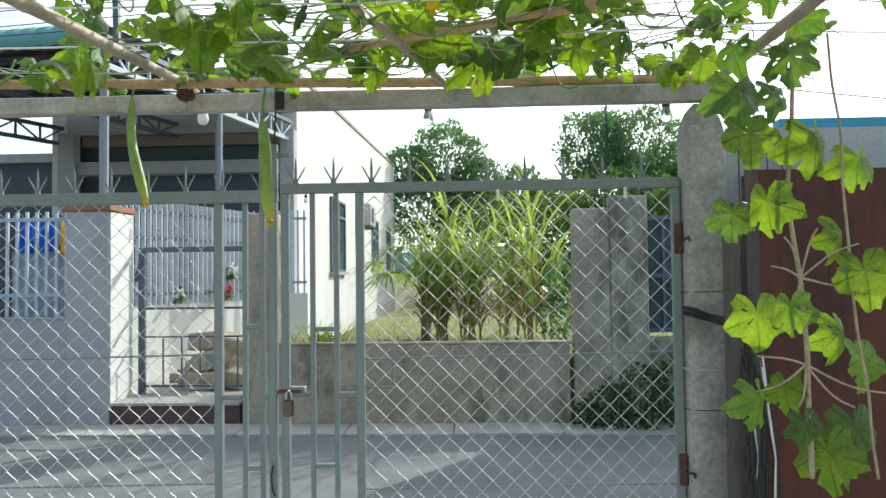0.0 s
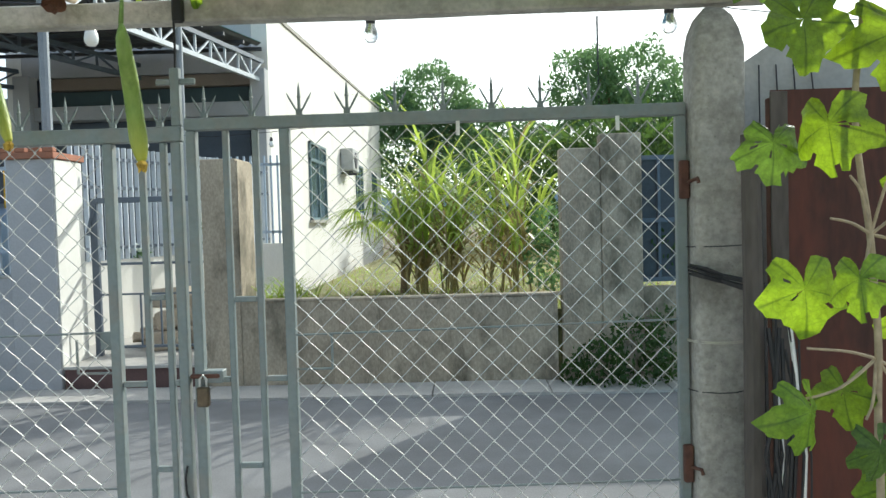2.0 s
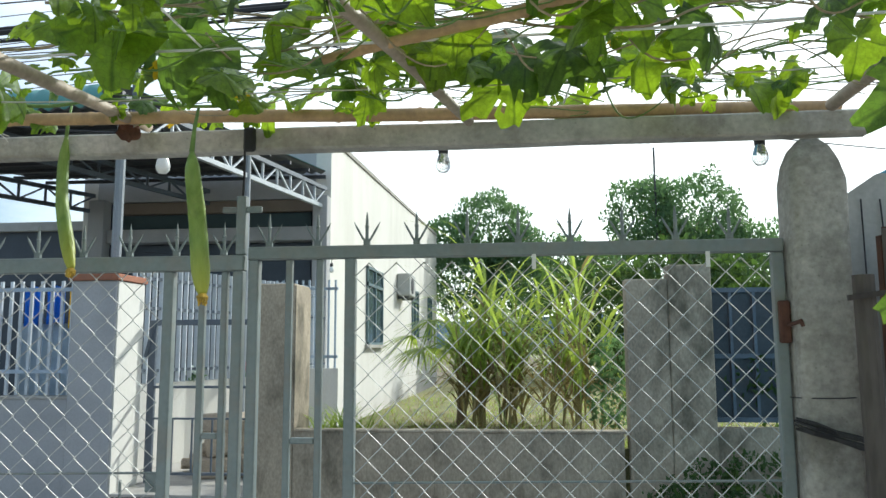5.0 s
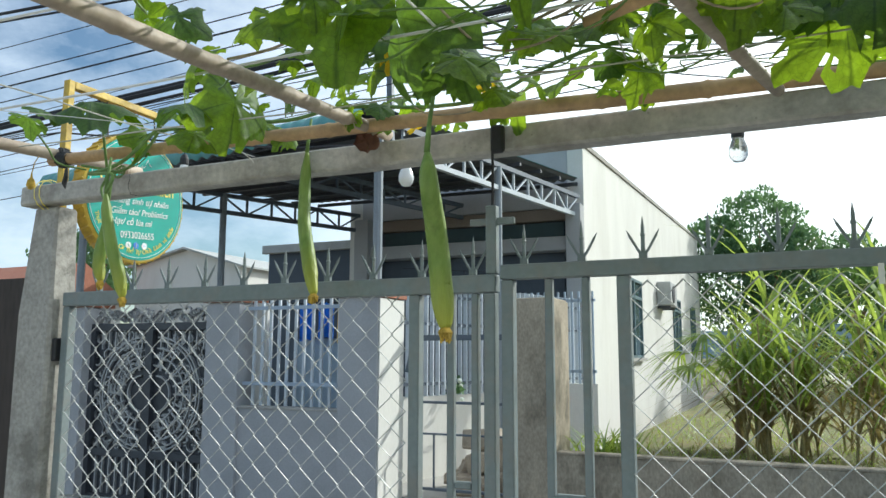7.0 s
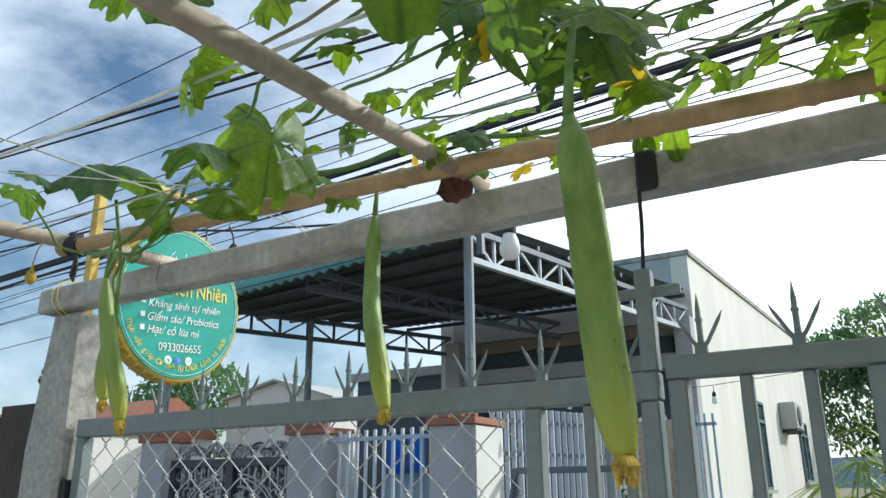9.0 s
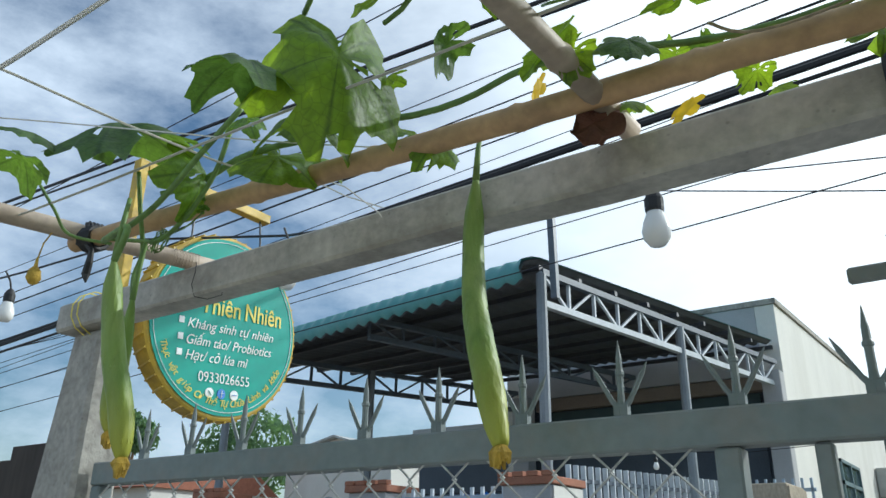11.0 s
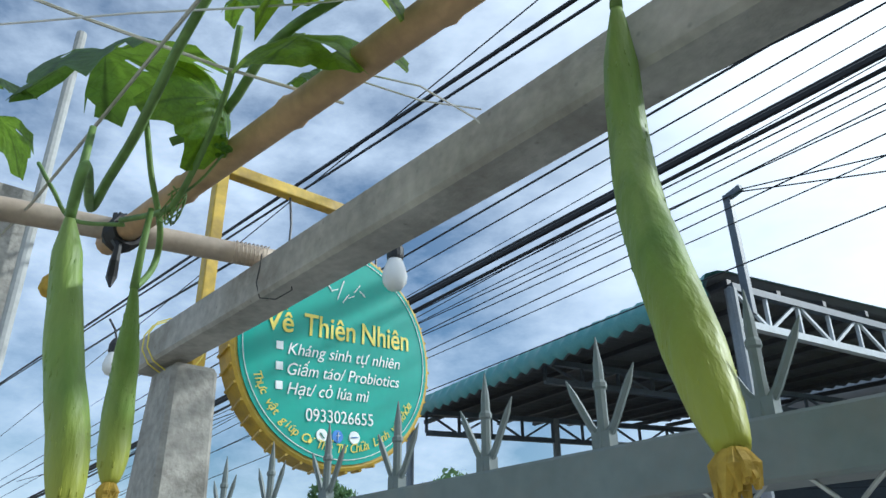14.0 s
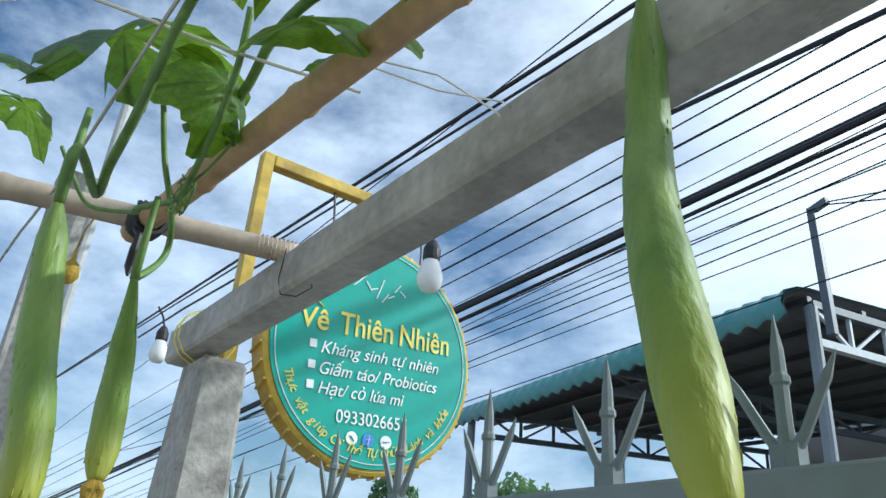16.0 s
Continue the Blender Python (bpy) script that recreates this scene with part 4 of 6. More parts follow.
# wires and strings of the trellis
for k, (a, b, r, mat) in enumerate((
        ((-2.4, 3.12, 2.215), (1.2, 3.2, 2.23), 0.0022, M_TWINE), ((-2.4, 2.85, 2.225), (1.25, 2.9, 2.24), 0.0035, M_STRING), ((-2.42, 2.5, 2.23), (1.26, 2.55, 2.24), 0.003, M_STRING),
        ((-2.44, 2.15, 2.23), (1.28, 2.2, 2.25), 0.003, M_STRING), ((-2.44, 1.75, 2.23), (1.3, 1.8, 2.25), 0.003, M_STRING), ((-2.44, 1.4, 2.23), (1.3, 1.4, 2.25), 0.003, M_TWINE),
        ((-1.5, 3.36, 2.23), (-1.75, 0.9, 2.24), 0.002, M_TWINE), ((-0.5, 3.44, 2.23), (-0.45, 0.9, 2.26), 0.003, M_STRING), ((-0.2, 3.44, 2.23), (0.05, 0.9, 2.27), 0.002, M_TWINE),
        ((0.4, 3.45, 2.23), (0.5, 0.9, 2.28), 0.003, M_STRING), ((0.75, 3.46, 2.23), (0.9, 0.9, 2.28), 0.002, M_TWINE), ((-1.25, 3.34, 2.22), (-2.2, 2.4, 2.26), 0.0012, M_STRING))):
    a, b = Vector(a), Vector(b)
    bm = bmesh.new()
    tube(bm, [a.lerp(b, s / 16) + Vector((0, 0, -0.03 * math.sin(math.pi * s / 16))) + 0.012 * noise.noise_vector(Vector((s * 0.4, k * 3.1, 0))) for s in range(17)], r, 5)
    tagged(part("trellis_string", bm, mat), "thin pale string stretched across the trellis", "string", "strings of the trellis")
bm = bmesh.new()
tube(bm, [(-1.44, 3.345, 2.23), (-1.40, 3.40, 2.215), (-1.37, 3.455, 2.18), (-1.35, 3.462, 2.15), (-1.33, 3.462, 2.135)], 0.0012, 5)
tube(bm, [(-1.46, 3.345, 2.235), (-1.41, 3.41, 2.205), (-1.36, 3.458, 2.187)], 0.0012, 5)
tagged(part("knotted_string", bm, M_STRING), "white nylon string tied between pole and beam", "string")


# ---- luffa vine ----
def leaf_mesh(seed, curl, droop, mat):
    r = random.Random(seed)
    bml = bmesh.new()
    n = 45
    rings = []
    for f in (0.2, 0.4, 0.6, 0.8, 1.0):
        ring_v = []
        for k in range(n):
            a = -math.pi + 2 * math.pi * (k + 0.5) / n
            lobes = 0.70 + 0.26 * abs(math.cos(2.5 * a)) ** 1.6 + 0.10 * math.cos(a)
            notch = 1 - 0.72 * math.exp(-((abs(a) - math.pi) / 0.22) ** 2)
            rad = lobes * notch * (1 + (0.05 * (1 if k % 3 == 0 else -0.5) + r.uniform(-0.035, 0.035)) * (f == 1.0))
            x, y = rad * f * math.cos(a), rad * f * math.sin(a)
            z = -droop * (x * x * 0.7 + 0.25 * max(x, 0)) - curl * y * y + 0.06 * f * math.sin(5 * a + seed) + 0.11 * f * noise.noise((x * 3, y * 3, seed)) + 0.07 * f * noise.noise((x * 8, y * 8, seed + 5))
            ring_v.append(bml.verts.new((x, y, z)))
        rings.append(ring_v)
    c = bml.verts.new((0, 0, 0.02))
    for k in range(n):
        bml.faces.new((c, rings[0][k], rings[0][(k + 1) % n]))
    for a, b in zip(rings, rings[1:]):
        for k in range(n):
            bml.faces.new((a[k], a[(k + 1) % n], b[(k + 1) % n], b[k]))
    gone = [f for f in bml.faces if r.random() < 0.022]
    bmesh.ops.delete(bml, geom=gone, context="FACES")
    return mesh_of(bml, "leaf", mat, True)


LEAVES = [leaf_mesh(s, c, d, M_LEAF) for s, c, d in ((1, 0.25, 0.35), (2, 0.5, 0.2), (3, -0.2, 0.5), (4, 0.7, 0.6), (5, 0.1, 0.15), (6, 0.9, 0.4), (7, 0.4, 0.8))]
# darker copies of the leaf, coloured as if other leaves shaded them
LEAVES += [leaf_mesh(s, c, d, M_LEAFSHADE) for s, c, d in ((8, 0.3, 0.3), (9, 0.6, 0.5), (10, 0.2, 0.7), (11, 0.8, 0.4))]
vine = thing("luffa_vine", "green luffa vine with lobed leaves over the trellis", "vine")


def leaf(x, y, z, size, tilt=0.0, roll=0.0, yaw=None, kind=None):
    o = part("leaf", LEAVES[kind if kind is not None else rnd.randrange(11)], None, vine)
    o.matrix_basis = pose(x, y, z, roll, tilt, rnd.uniform(0, 360) if yaw is None else yaw) @ Matrix.Scale(size, 4)
    return o


def stem(pts, r0, r1, mat=None, wob=0.012, seg=6):
    pts = [Vector(p) for p in pts]
    out, n = [], len(pts)
    for i in range(n - 1):
        p0, p1, p2, p3 = pts[max(i - 1, 0)], pts[i], pts[i + 1], pts[min(i + 2, n - 1)]
        for k in range(seg):
            s = k / seg
            out.append(0.5 * (2 * p1 + (p2 - p0) * s + (2 * p0 - 5 * p1 + 4 * p2 - p3) * s * s + (3 * p1 - p0 - 3 * p2 + p3) * s ** 3))
    out.append(pts[-1])
    out = [p + wob * noise.noise_vector(p * 6) for p in out]
    bms = bmesh.new()
    tube(bms, out, [r0 + (r1 - r0) * k / (len(out) - 1) for k in range(len(out))], 6)
    part("stem", bms, mat or M_STEM, vine, smooth=True)


def bloom(x, y, z, size, label=""):
    bmf = bmesh.new()
    for k in range(5):
        a = 2 * math.pi * k / 5
        c, s = math.cos(a), math.sin(a)
        pts = [(0, 0, 0), (0.5, -0.38, 0.10), (0.95, -0.34, 0.02), (1.05, 0.0, -0.06), (0.95, 0.34, 0.02), (0.5, 0.38, 0.10)]
        bmf.faces.new([bmf.verts.new((size * (px * c - py * s), size * (px * s + py * c), size * pz)) for px, py, pz in pts])
    o = part("flower", bmf, M_PETAL, vine, "open yellow flower")
    o.matrix_basis = pose(x, y, z, rnd.uniform(30, 70), rnd.uniform(-30, 30), rnd.uniform(0, 360))


def spread(rows, z, lean):
    """Single leaves over the trellis: x, y, size, and old for a darker copy with shade in its colour."""
    for x, y, size, old in rows:
        leaf(x, y, z + rnd.uniform(-0.03, 0.03), size, lean + rnd.uniform(-30, 20), rnd.uniform(-35, 35), 270 + rnd.uniform(-60, 60), rnd.choice((8, 9, 10, 7)) if old else rnd.choice((0, 1, 2, 3, 4, 5, 6)))


# leaves over the yard, denser away from the street
for k in range(230):
    x, y = rnd.uniform(-0.9, 1.4), rnd.uniform(1.2, 3.4)
    if x < -0.3 and y > 2.0 or rnd.random() < 0.35 * (y > 2.4):
        continue
    leaf(x, y, rnd.uniform(2.21, 2.42), rnd.choice((0.05, 0.065, 0.08, 0.1, 0.12)), rnd.uniform(-45, 45), rnd.uniform(-45, 45))
for k in range(60):
    leaf(rnd.uniform(-0.75, 0.7), rnd.uniform(2.25, 3.2), rnd.uniform(2.17, 2.36), rnd.choice((0.05, 0.06, 0.08, 0.1)), rnd.uniform(35, 80), rnd.uniform(-30, 30), 270 + rnd.uniform(-70, 70))
# large leaves over the middle of the yard
spread(((-0.65, 2.8, 0.13, 0), (-0.58, 2.91, 0.15, 1), (-0.3, 2.9, 0.112, 0), (-1.17, 3.13, 0.125, 0), (-0.97, 2.71, 0.068, 1), (-0.77, 2.76, 0.067, 0),
            (-0.53, 3.08, 0.107, 1), (-0.3, 3.07, 0.069, 0), (-0.16, 3.26, 0.073, 0), (0.07, 2.99, 0.096, 0), (0.14, 3.06, 0.066, 0), (0.28, 3.07, 0.115, 1),
            (0.42, 3.08, 0.099, 1), (0.4, 3.58, 0.083, 0), (0.58, 3.17, 0.079, 0), (0.45, 2.9, 0.092, 0), (0.69, 2.91, 0.093, 1), (0.87, 3.28, 0.104, 0),
            (0.95, 3.28, 0.096, 0), (-1.41, 3.25, 0.08, 0), (-0.5, 3.25, 0.066, 0), (-0.18, 3.01, 0.083, 1)), 2.24, 66)
# leaves along the middle cross pole
spread(((-1.06, 2.72, 0.055, 0), (-1.05, 2.85, 0.081, 0), (-1.08, 2.91, 0.05, 0), (-0.9, 2.84, 0.049, 0), (-0.83, 2.93, 0.039, 0), (-0.92, 3.14, 0.046, 0),
            (-0.85, 3.14, 0.047, 0), (-1.05, 3.09, 0.057, 0), (-0.84, 3.31, 0.044, 1), (-0.78, 3.14, 0.044, 0), (-0.75, 3.27, 0.059, 0), (-0.61, 3.17, 0.063, 1),
            (-0.52, 3.17, 0.061, 0), (-0.51, 3.47, 0.095, 0), (-0.36, 3.36, 0.069, 0), (-0.4, 3.26, 0.054, 0), (-0.22, 3.39, 0.04, 0), (-0.41, 3.18, 0.042, 1)), 2.25, 40)
# leaves above the beam's street end
spread(((-1.26, 3.05, 0.077, 1), (-1.34, 3.24, 0.082, 0), (-1.4, 3.33, 0.043, 0), (-1.44, 3.2, 0.037, 0), (-1.52, 3.32, 0.035, 1), (-1.17, 3.35, 0.052, 0),
            (-1.17, 3.23, 0.035, 0), (-1.05, 3.21, 0.044, 1), (-1.23, 3.33, 0.039, 0), (-1.76, 3.03, 0.054, 1),
            (-0.94, 3.29, 0.057, 0), (-0.89, 3.42, 0.035, 0), (-0.72, 3.54, 0.037, 0)), 2.24, 35)
leaf(-1.69, 3.13, 2.305, 0.145, -5, 24, 20, 8)
leaf(-1.585, 3.236, 2.225, 0.075, 78, 10, 30, 3)
leaf(-1.86, 3.06, 2.26, 0.06, 10, 15, 120, 9)
for x, y, z, s in ((-0.66, 3.04, 2.23, 0.035), (-0.52, 3.24, 2.23, 0.03), (-1.0, 3.37, 2.25, 0.025), (-0.83, 3.50, 2.225, 0.03), (0.1, 2.6, 2.22, 0.035), (0.5, 3.0, 2.24, 0.03)):
    bloom(x, y, z, s)
# curtain of leaves beside the pillar; old picks the darker copies with painted shade
for k, (x, z, size, old) in enumerate(((0.871, 1.781, 0.077, 0), (0.88, 1.907, 0.089, 1), (1.006, 1.919, 0.065, 1), (1.05, 1.769, 0.087, 0), (1.194, 1.732, 0.076, 0), (0.91, 1.612, 0.077, 0),
            (0.857, 1.592, 0.067, 1), (1.165, 1.539, 0.07, 0), (1.16, 1.443, 0.087, 0), (0.928, 1.331, 0.084, 0), (0.959, 1.359, 0.063, 0), (1.115, 1.29, 0.074, 0),
            (1.214, 1.214, 0.081, 0), (0.897, 1.132, 0.072, 0), (0.996, 1.145, 0.064, 0), (0.988, 1.078, 0.054, 1), (1.076, 0.992, 0.092, 0), (1.192, 1.029, 0.093, 1),
            (0.992, 1.978, 0.072, 1), (0.804, 2.006, 0.061, 0), (0.839, 1.991, 0.063, 1))):
    leaf(x, 2.41 + 0.045 * (k * 7 % 5 - 2), z, size, 68 + k * 11 % 22, rnd.uniform(-30, 30), 270 + rnd.uniform(-35, 35), rnd.choice((8, 9, 10)) if old else rnd.choice((2, 3, 5, 6)))
stem([(1.018, 2.410, 1.995), (1.006, 2.410, 1.784), (0.995, 2.410, 1.614), (1.023, 2.410, 1.431), (1.029, 2.410, 1.262), (1.031, 2.410, 1.132), (1.036, 2.410, 0.926)], 0.005, 0.007, M_DRYSTEM)
stem([(1.103, 2.410, 2.045), (1.124, 2.410, 1.887), (1.131, 2.410, 1.651), (1.150, 2.410, 1.390), (1.175, 2.410, 1.131), (1.188, 2.410, 0.925)], 0.003, 0.004, M_DRYSTEM)
for (x, y, z), ways in (((1.023, 2.410, 1.431), ((0.13, 0.08), (-0.08, 0.03), (0.03, 0.12), (0.16, -0.03), (-0.05, 0.10), (-0.04, -0.07))), ((1.028, 2.410, 1.210), ((0.19, -0.07), (-0.13, 0.03), (0.10, -0.10), (-0.03, -0.10), (-0.14, -0.06)))):
    for dx, dz in ways:
        stem([(x, y, z), (x + dx * 0.5, y - 0.02, z + dz * 0.7), (x + dx, y - 0.03, z + dz)], 0.0032, 0.0022, M_DRYSTEM, 0.006)
# small young leaves and tangled tendrils along the beam
for k in range(70):
    leaf(rnd.uniform(-0.9, 1.1), rnd.uniform(2.9, 3.5), rnd.uniform(2.19, 2.27), rnd.uniform(0.025, 0.05), rnd.uniform(-60, 60), rnd.uniform(-60, 60))
for k in range(40):
    x, y, z = rnd.uniform(-1.0, 1.1), rnd.uniform(2.6, 3.45), rnd.uniform(2.19, 2.25)
    stem([(x, y, z), (x + rnd.uniform(0.05, 0.2), y + rnd.uniform(-0.1, 0.1), z + rnd.uniform(-0.03, 0.06)), (x + rnd.uniform(0.15, 0.4), y + rnd.uniform(-0.1, 0.1), z + rnd.uniform(-0.04, 0.05)), (x + rnd.uniform(0.3, 0.5), y, z + rnd.uniform(-0.03, 0.03))], 0.0022, 0.0014, M_STEM if k % 2 else M_DRYSTEM, 0.02)
for k in range(26):
    x, y = rnd.uniform(-1.0, 0.9), rnd.uniform(2.2, 3.3)
    d = rnd.uniform(0.12, 0.3)
    stem([(x, y, 2.25), (x + d * 0.4, y + 0.05, 2.19 + rnd.uniform(-0.04, 0.04)), (x + d, y + rnd.uniform(-0.1, 0.1), 2.16 + rnd.uniform(-0.02, 0.06)), (x + d * 1.6, y, 2.24)], 0.003, 0.0018, M_STEM if k % 3 else M_DRYSTEM, 0.02)
# stems of the trellis
stem([(-1.68, 3.22, 2.20), (-1.63, 3.25, 2.225), (-1.44, 3.25, 2.235), (-1.33, 3.27, 2.235), (-1.1, 3.31, 2.235), (-0.94, 3.31, 2.24), (-0.6, 3.40, 2.25), (-0.2, 3.2, 2.25), (0.3, 3.3, 2.25), (0.8, 3.35, 2.25)], 0.006, 0.005)
for k in range(34):
    x, y = rnd.uniform(-1.3, 1.0), rnd.uniform(1.3, 3.2)
    d = rnd.uniform(-0.5, 0.5)
    stem([(x, y, 2.24), (x + 0.25, y + d * 0.4, 2.20 + rnd.uniform(0, 0.08)), (x + 0.55, y + d * 0.5, 2.26), (x + 0.85, y + d, 2.23)], 0.0035, 0.0025, M_STEM if k % 3 else M_DRYSTEM, 0.03)
# tangle above the hanging pair
stem([(-1.40, 3.16, 2.25), (-1.47, 3.15, 2.19), (-1.56, 3.15, 2.13), (-1.64, 3.15, 2.105), (-1.71, 3.155, 2.10), (LC_TOP[0] + 0.02, LC_TOP[1], LC_TOP[2] + 0.05), LC_TOP], 0.0052, 0.0055, None, 0.002)
stem([(-1.50, 3.22, 2.27), (-1.54, 3.23, 2.21), (-1.61, 3.235, 2.15), (-1.68, 3.24, 2.125), (-1.74, 3.24, 2.135), (-1.82, 3.22, 2.15)], 0.0045, 0.004, None, 0.002)
stem([(-1.72, 3.2, 2.25), (-1.725, 3.22, 2.18), (-1.745, 3.25, 2.12), (-1.775, 3.26, 2.08), LD_TOP], 0.004, 0.0045, None, 0.002)
stem([(-1.9, 3.12, 2.24), (-1.87, 3.14, 2.19), (-1.86, 3.17, 2.15), (-1.80, 3.22, 2.135)], 0.003, 0.003, None, 0.002)
stem([(-1.68, 3.24, 2.13), (-1.63, 3.25, 2.14), (-1.60, 3.26, 2.165)], 0.002, 0.0015, None, 0.002)
for k in range(7):
    a = k * 0.9
    stem([(-1.69 + 0.02 * math.cos(a + j), 3.24 + 0.01 * math.sin(j), 2.125 + 0.018 * math.sin(a + 1.3 * j)) for j in range(5)], 0.0012, 0.001, None, 0.001)
bm = bmesh.new()
for k in range(12):
    bmesh.ops.create_icosphere(bm, subdivisions=1, radius=0.004, matrix=Matrix.Translation((-1.60 + rnd.gauss(0, 0.006), 3.26 + rnd.gauss(0, 0.006), 2.17 + rnd.gauss(0, 0.006))))
part("bud", bm, M_LEAF, vine, "cluster of green buds")


def luffa(line, r, label, neck=0.12):
    """A fruit along a centre line from stalk to tip."""
    line = [Vector(q) for q in line]
    top = line[0]
    tt = thing("luffa_fruit", label, "luffa", "luffas hanging from the vine")
    bml = bmesh.new()
    pts, rad = [], []
    n = 44
    for k in range(n + 1):
        s = k / n
        q = s * (len(line) - 1)
        i = min(int(q), len(line) - 2)
        w = q - i
        p0, p1, p2, p3 = line[max(i - 1, 0)], line[i], line[i + 1], line[min(i + 2, len(line) - 1)]
        pts.append(0.5 * (2 * p1 + (p2 - p0) * w + (2 * p0 - 5 * p1 + 4 * p2 - p3) * w * w + (3 * p1 - p0 - 3 * p2 + p3) * w ** 3))
        f = 0.24 + 0.50 * min(1, s / neck) ** 1.1 + 0.26 * min(1, max(0, s - neck) / (0.62 - neck)) ** 0.8
        f *= 1 - 0.55 * max(0, (s - 0.80) / 0.20) ** 1.7
        rad.append(r * f * (1 + 0.03 * noise.noise((s * 6, top.x * 9, 0))))
    tube(bml, pts, rad, 28)
    for k, v in enumerate(bml.verts):
        c = pts[min(k // 28, n)]
        v.co = c + (v.co - c) * (1 + 0.018 * math.cos(2 * math.pi * (k % 28) * 9 / 28))
        v.co += noise.noise_vector(Vector((v.co.x * 45, v.co.y * 45, v.co.z * 22))) * 0.0012
    part("body", bml, M_FRUIT, tt, smooth=True)
    bml = bmesh.new()
    for k in range(150):
        s, a = rnd.uniform(0.15, 0.93), rnd.uniform(0, 6.28)
        i = int(s * n)
        q = pts[i] + Vector((math.cos(a), math.sin(a), 0)) * rad[i] * 0.985
        bmesh.ops.create_icosphere(bml, subdivisions=1, radius=0.001, matrix=Matrix.Translation(q) @ Matrix.Diagonal((0.8, 0.8, rnd.uniform(2, 5), 1)))
    tagged(part("wart", bml, M_FRUIT, tt, smooth=True), kind="stuff")
    bml = bmesh.new()
    tube(bml, [top + Vector((0.012, 0.0, 0.10)), top + Vector((0.004, 0, 0.05)), pts[0]], [0.0035, 0.0045, r * 0.30], 8)
    part("stalk", bml, M_STEM, tt, smooth=True)
    bml = bmesh.new()
    q = pts[-1]
    for k in range(22):
        a = 2 * math.pi * k / 11
        o = Vector((math.cos(a), math.sin(a), 0))
        tube(bml, [q + o * r * 0.2, q + o * r * rnd.uniform(0.25, 0.5) + Vector((0, 0, -0.008)), q + o * r * rnd.uniform(0.2, 0.6) + Vector((0, 0, -rnd.uniform(0.014, 0.028)))], [0.004, rnd.uniform(0.003, 0.006), 0.002], 5)
    part("withered_flower", bml, M_WITHER, tt, "withered yellow flower at the tip")


luffa([(-0.450, 2.786, 1.938), (-0.440, 2.778, 1.868), (-0.454, 2.838, 1.795), (-0.456, 2.862, 1.712), (-0.442, 2.85, 1.632)], 0.0205, "long green luffa hanging from the trellis", 0.14)
luffa([(-1.150, 3.432, 2.172), (-1.160, 3.440, 2.060), (-1.138, 3.412, 1.950), (-1.104, 3.388, 1.850), (-1.065, 3.358, 1.748)], 0.0205, "long green luffa hanging in front of the beam", 0.13)
luffa([LC_TOP, (-1.586, 3.118, 1.96), (-1.574, 3.128, 1.88), (-1.556, 3.140, 1.81), LC_TIP], 0.018, "pale green luffa hanging in a pair", 0.16)
luffa([LD_TOP, (-1.706, 3.222, 1.965), (-1.730, 3.232, 1.905), (-1.742, 3.238, 1.85), LD_TIP], 0.0172, "smaller green luffa hanging in a pair", 0.34)
bm = bmesh.new()
lathe(bm, [(0.002, 0.03), (0.004, 0.012), (0.011, 0.004), (0.014, -0.012), (0.008, -0.022), (0.002, -0.025)], 10, Matrix.Translation((-1.995, 3.187, 2.11)))
tube(bm, [(-1.995, 3.187, 2.135), (-1.99, 3.19, 2.17), (-1.98, 3.2, 2.2)], 0.0015, 5)
tagged(part("young_luffa", bm, M_WITHER, smooth=True), "small yellow young luffa hanging from the pole", "luffa", "luffas hanging from the vine")


# ---- sign ----
sign = thing("round_sign", "round teal shop sign with a yellow rim and lettering", "sign")
SC, SR, TILT = Vector((-2.245, 3.845, 2.20)), 0.258, 4.0
bm = bmesh.new()
lathe(bm, [(SR - 0.006, 0.0), (SR, -0.004), (SR, -0.058), (SR - 0.02, -0.062)], 64, Matrix.Translation(SC) @ pose(0, 0, 0, 0, 90, 0))
part("drum", bm, M_GOLD, sign, "golden rope-like rim", smooth=False)
bm = bmesh.new()
for k in range(44):
    a = 2 * math.pi * k / 44
    p = [Vector((-2.250 - 0.052 * s, SC.y + (SR + 0.002) * math.cos(a + 0.05 * s), SC.z + (SR + 0.002) * math.sin(a + 0.05 * s))) for s in (0, 0.5, 1)]
    tube(bm, p, 0.0035, 5)
part("rope_relief", bm, M_GOLD, sign)
bm = bmesh.new()
lathe(bm, [(SR - 0.012, 0.0015), (SR - 0.012, 0.004)], 64, Matrix.Translation(SC) @ pose(0, 0, 0, 0, 90, 0))
part("face", bm, M_TEAL, sign, "glossy teal face")
bm = bmesh.new()
for k in range(96):
    a, b = 2 * math.pi * k / 96, 2 * math.pi * (k + 1) / 96
    bar(bm, (SC.x + 0.0055, SC.y + 0.236 * math.cos(a), SC.z + 0.236 * math.sin(a)), (SC.x + 0.0055, SC.y + 0.236 * math.cos(b), SC.z + 0.236 * math.sin(b)), 0.0014)
part("ring_line", bm, M_PRINTW, sign)
FACE = Matrix(((0, 0, 1, 0), (1, 0, 0, 0), (0, 1, 0, 0), (0, 0, 0, 1)))


SIGN = Matrix.Translation(SC) @ FACE @ pose(0, 0, 0, 0, 0, TILT)


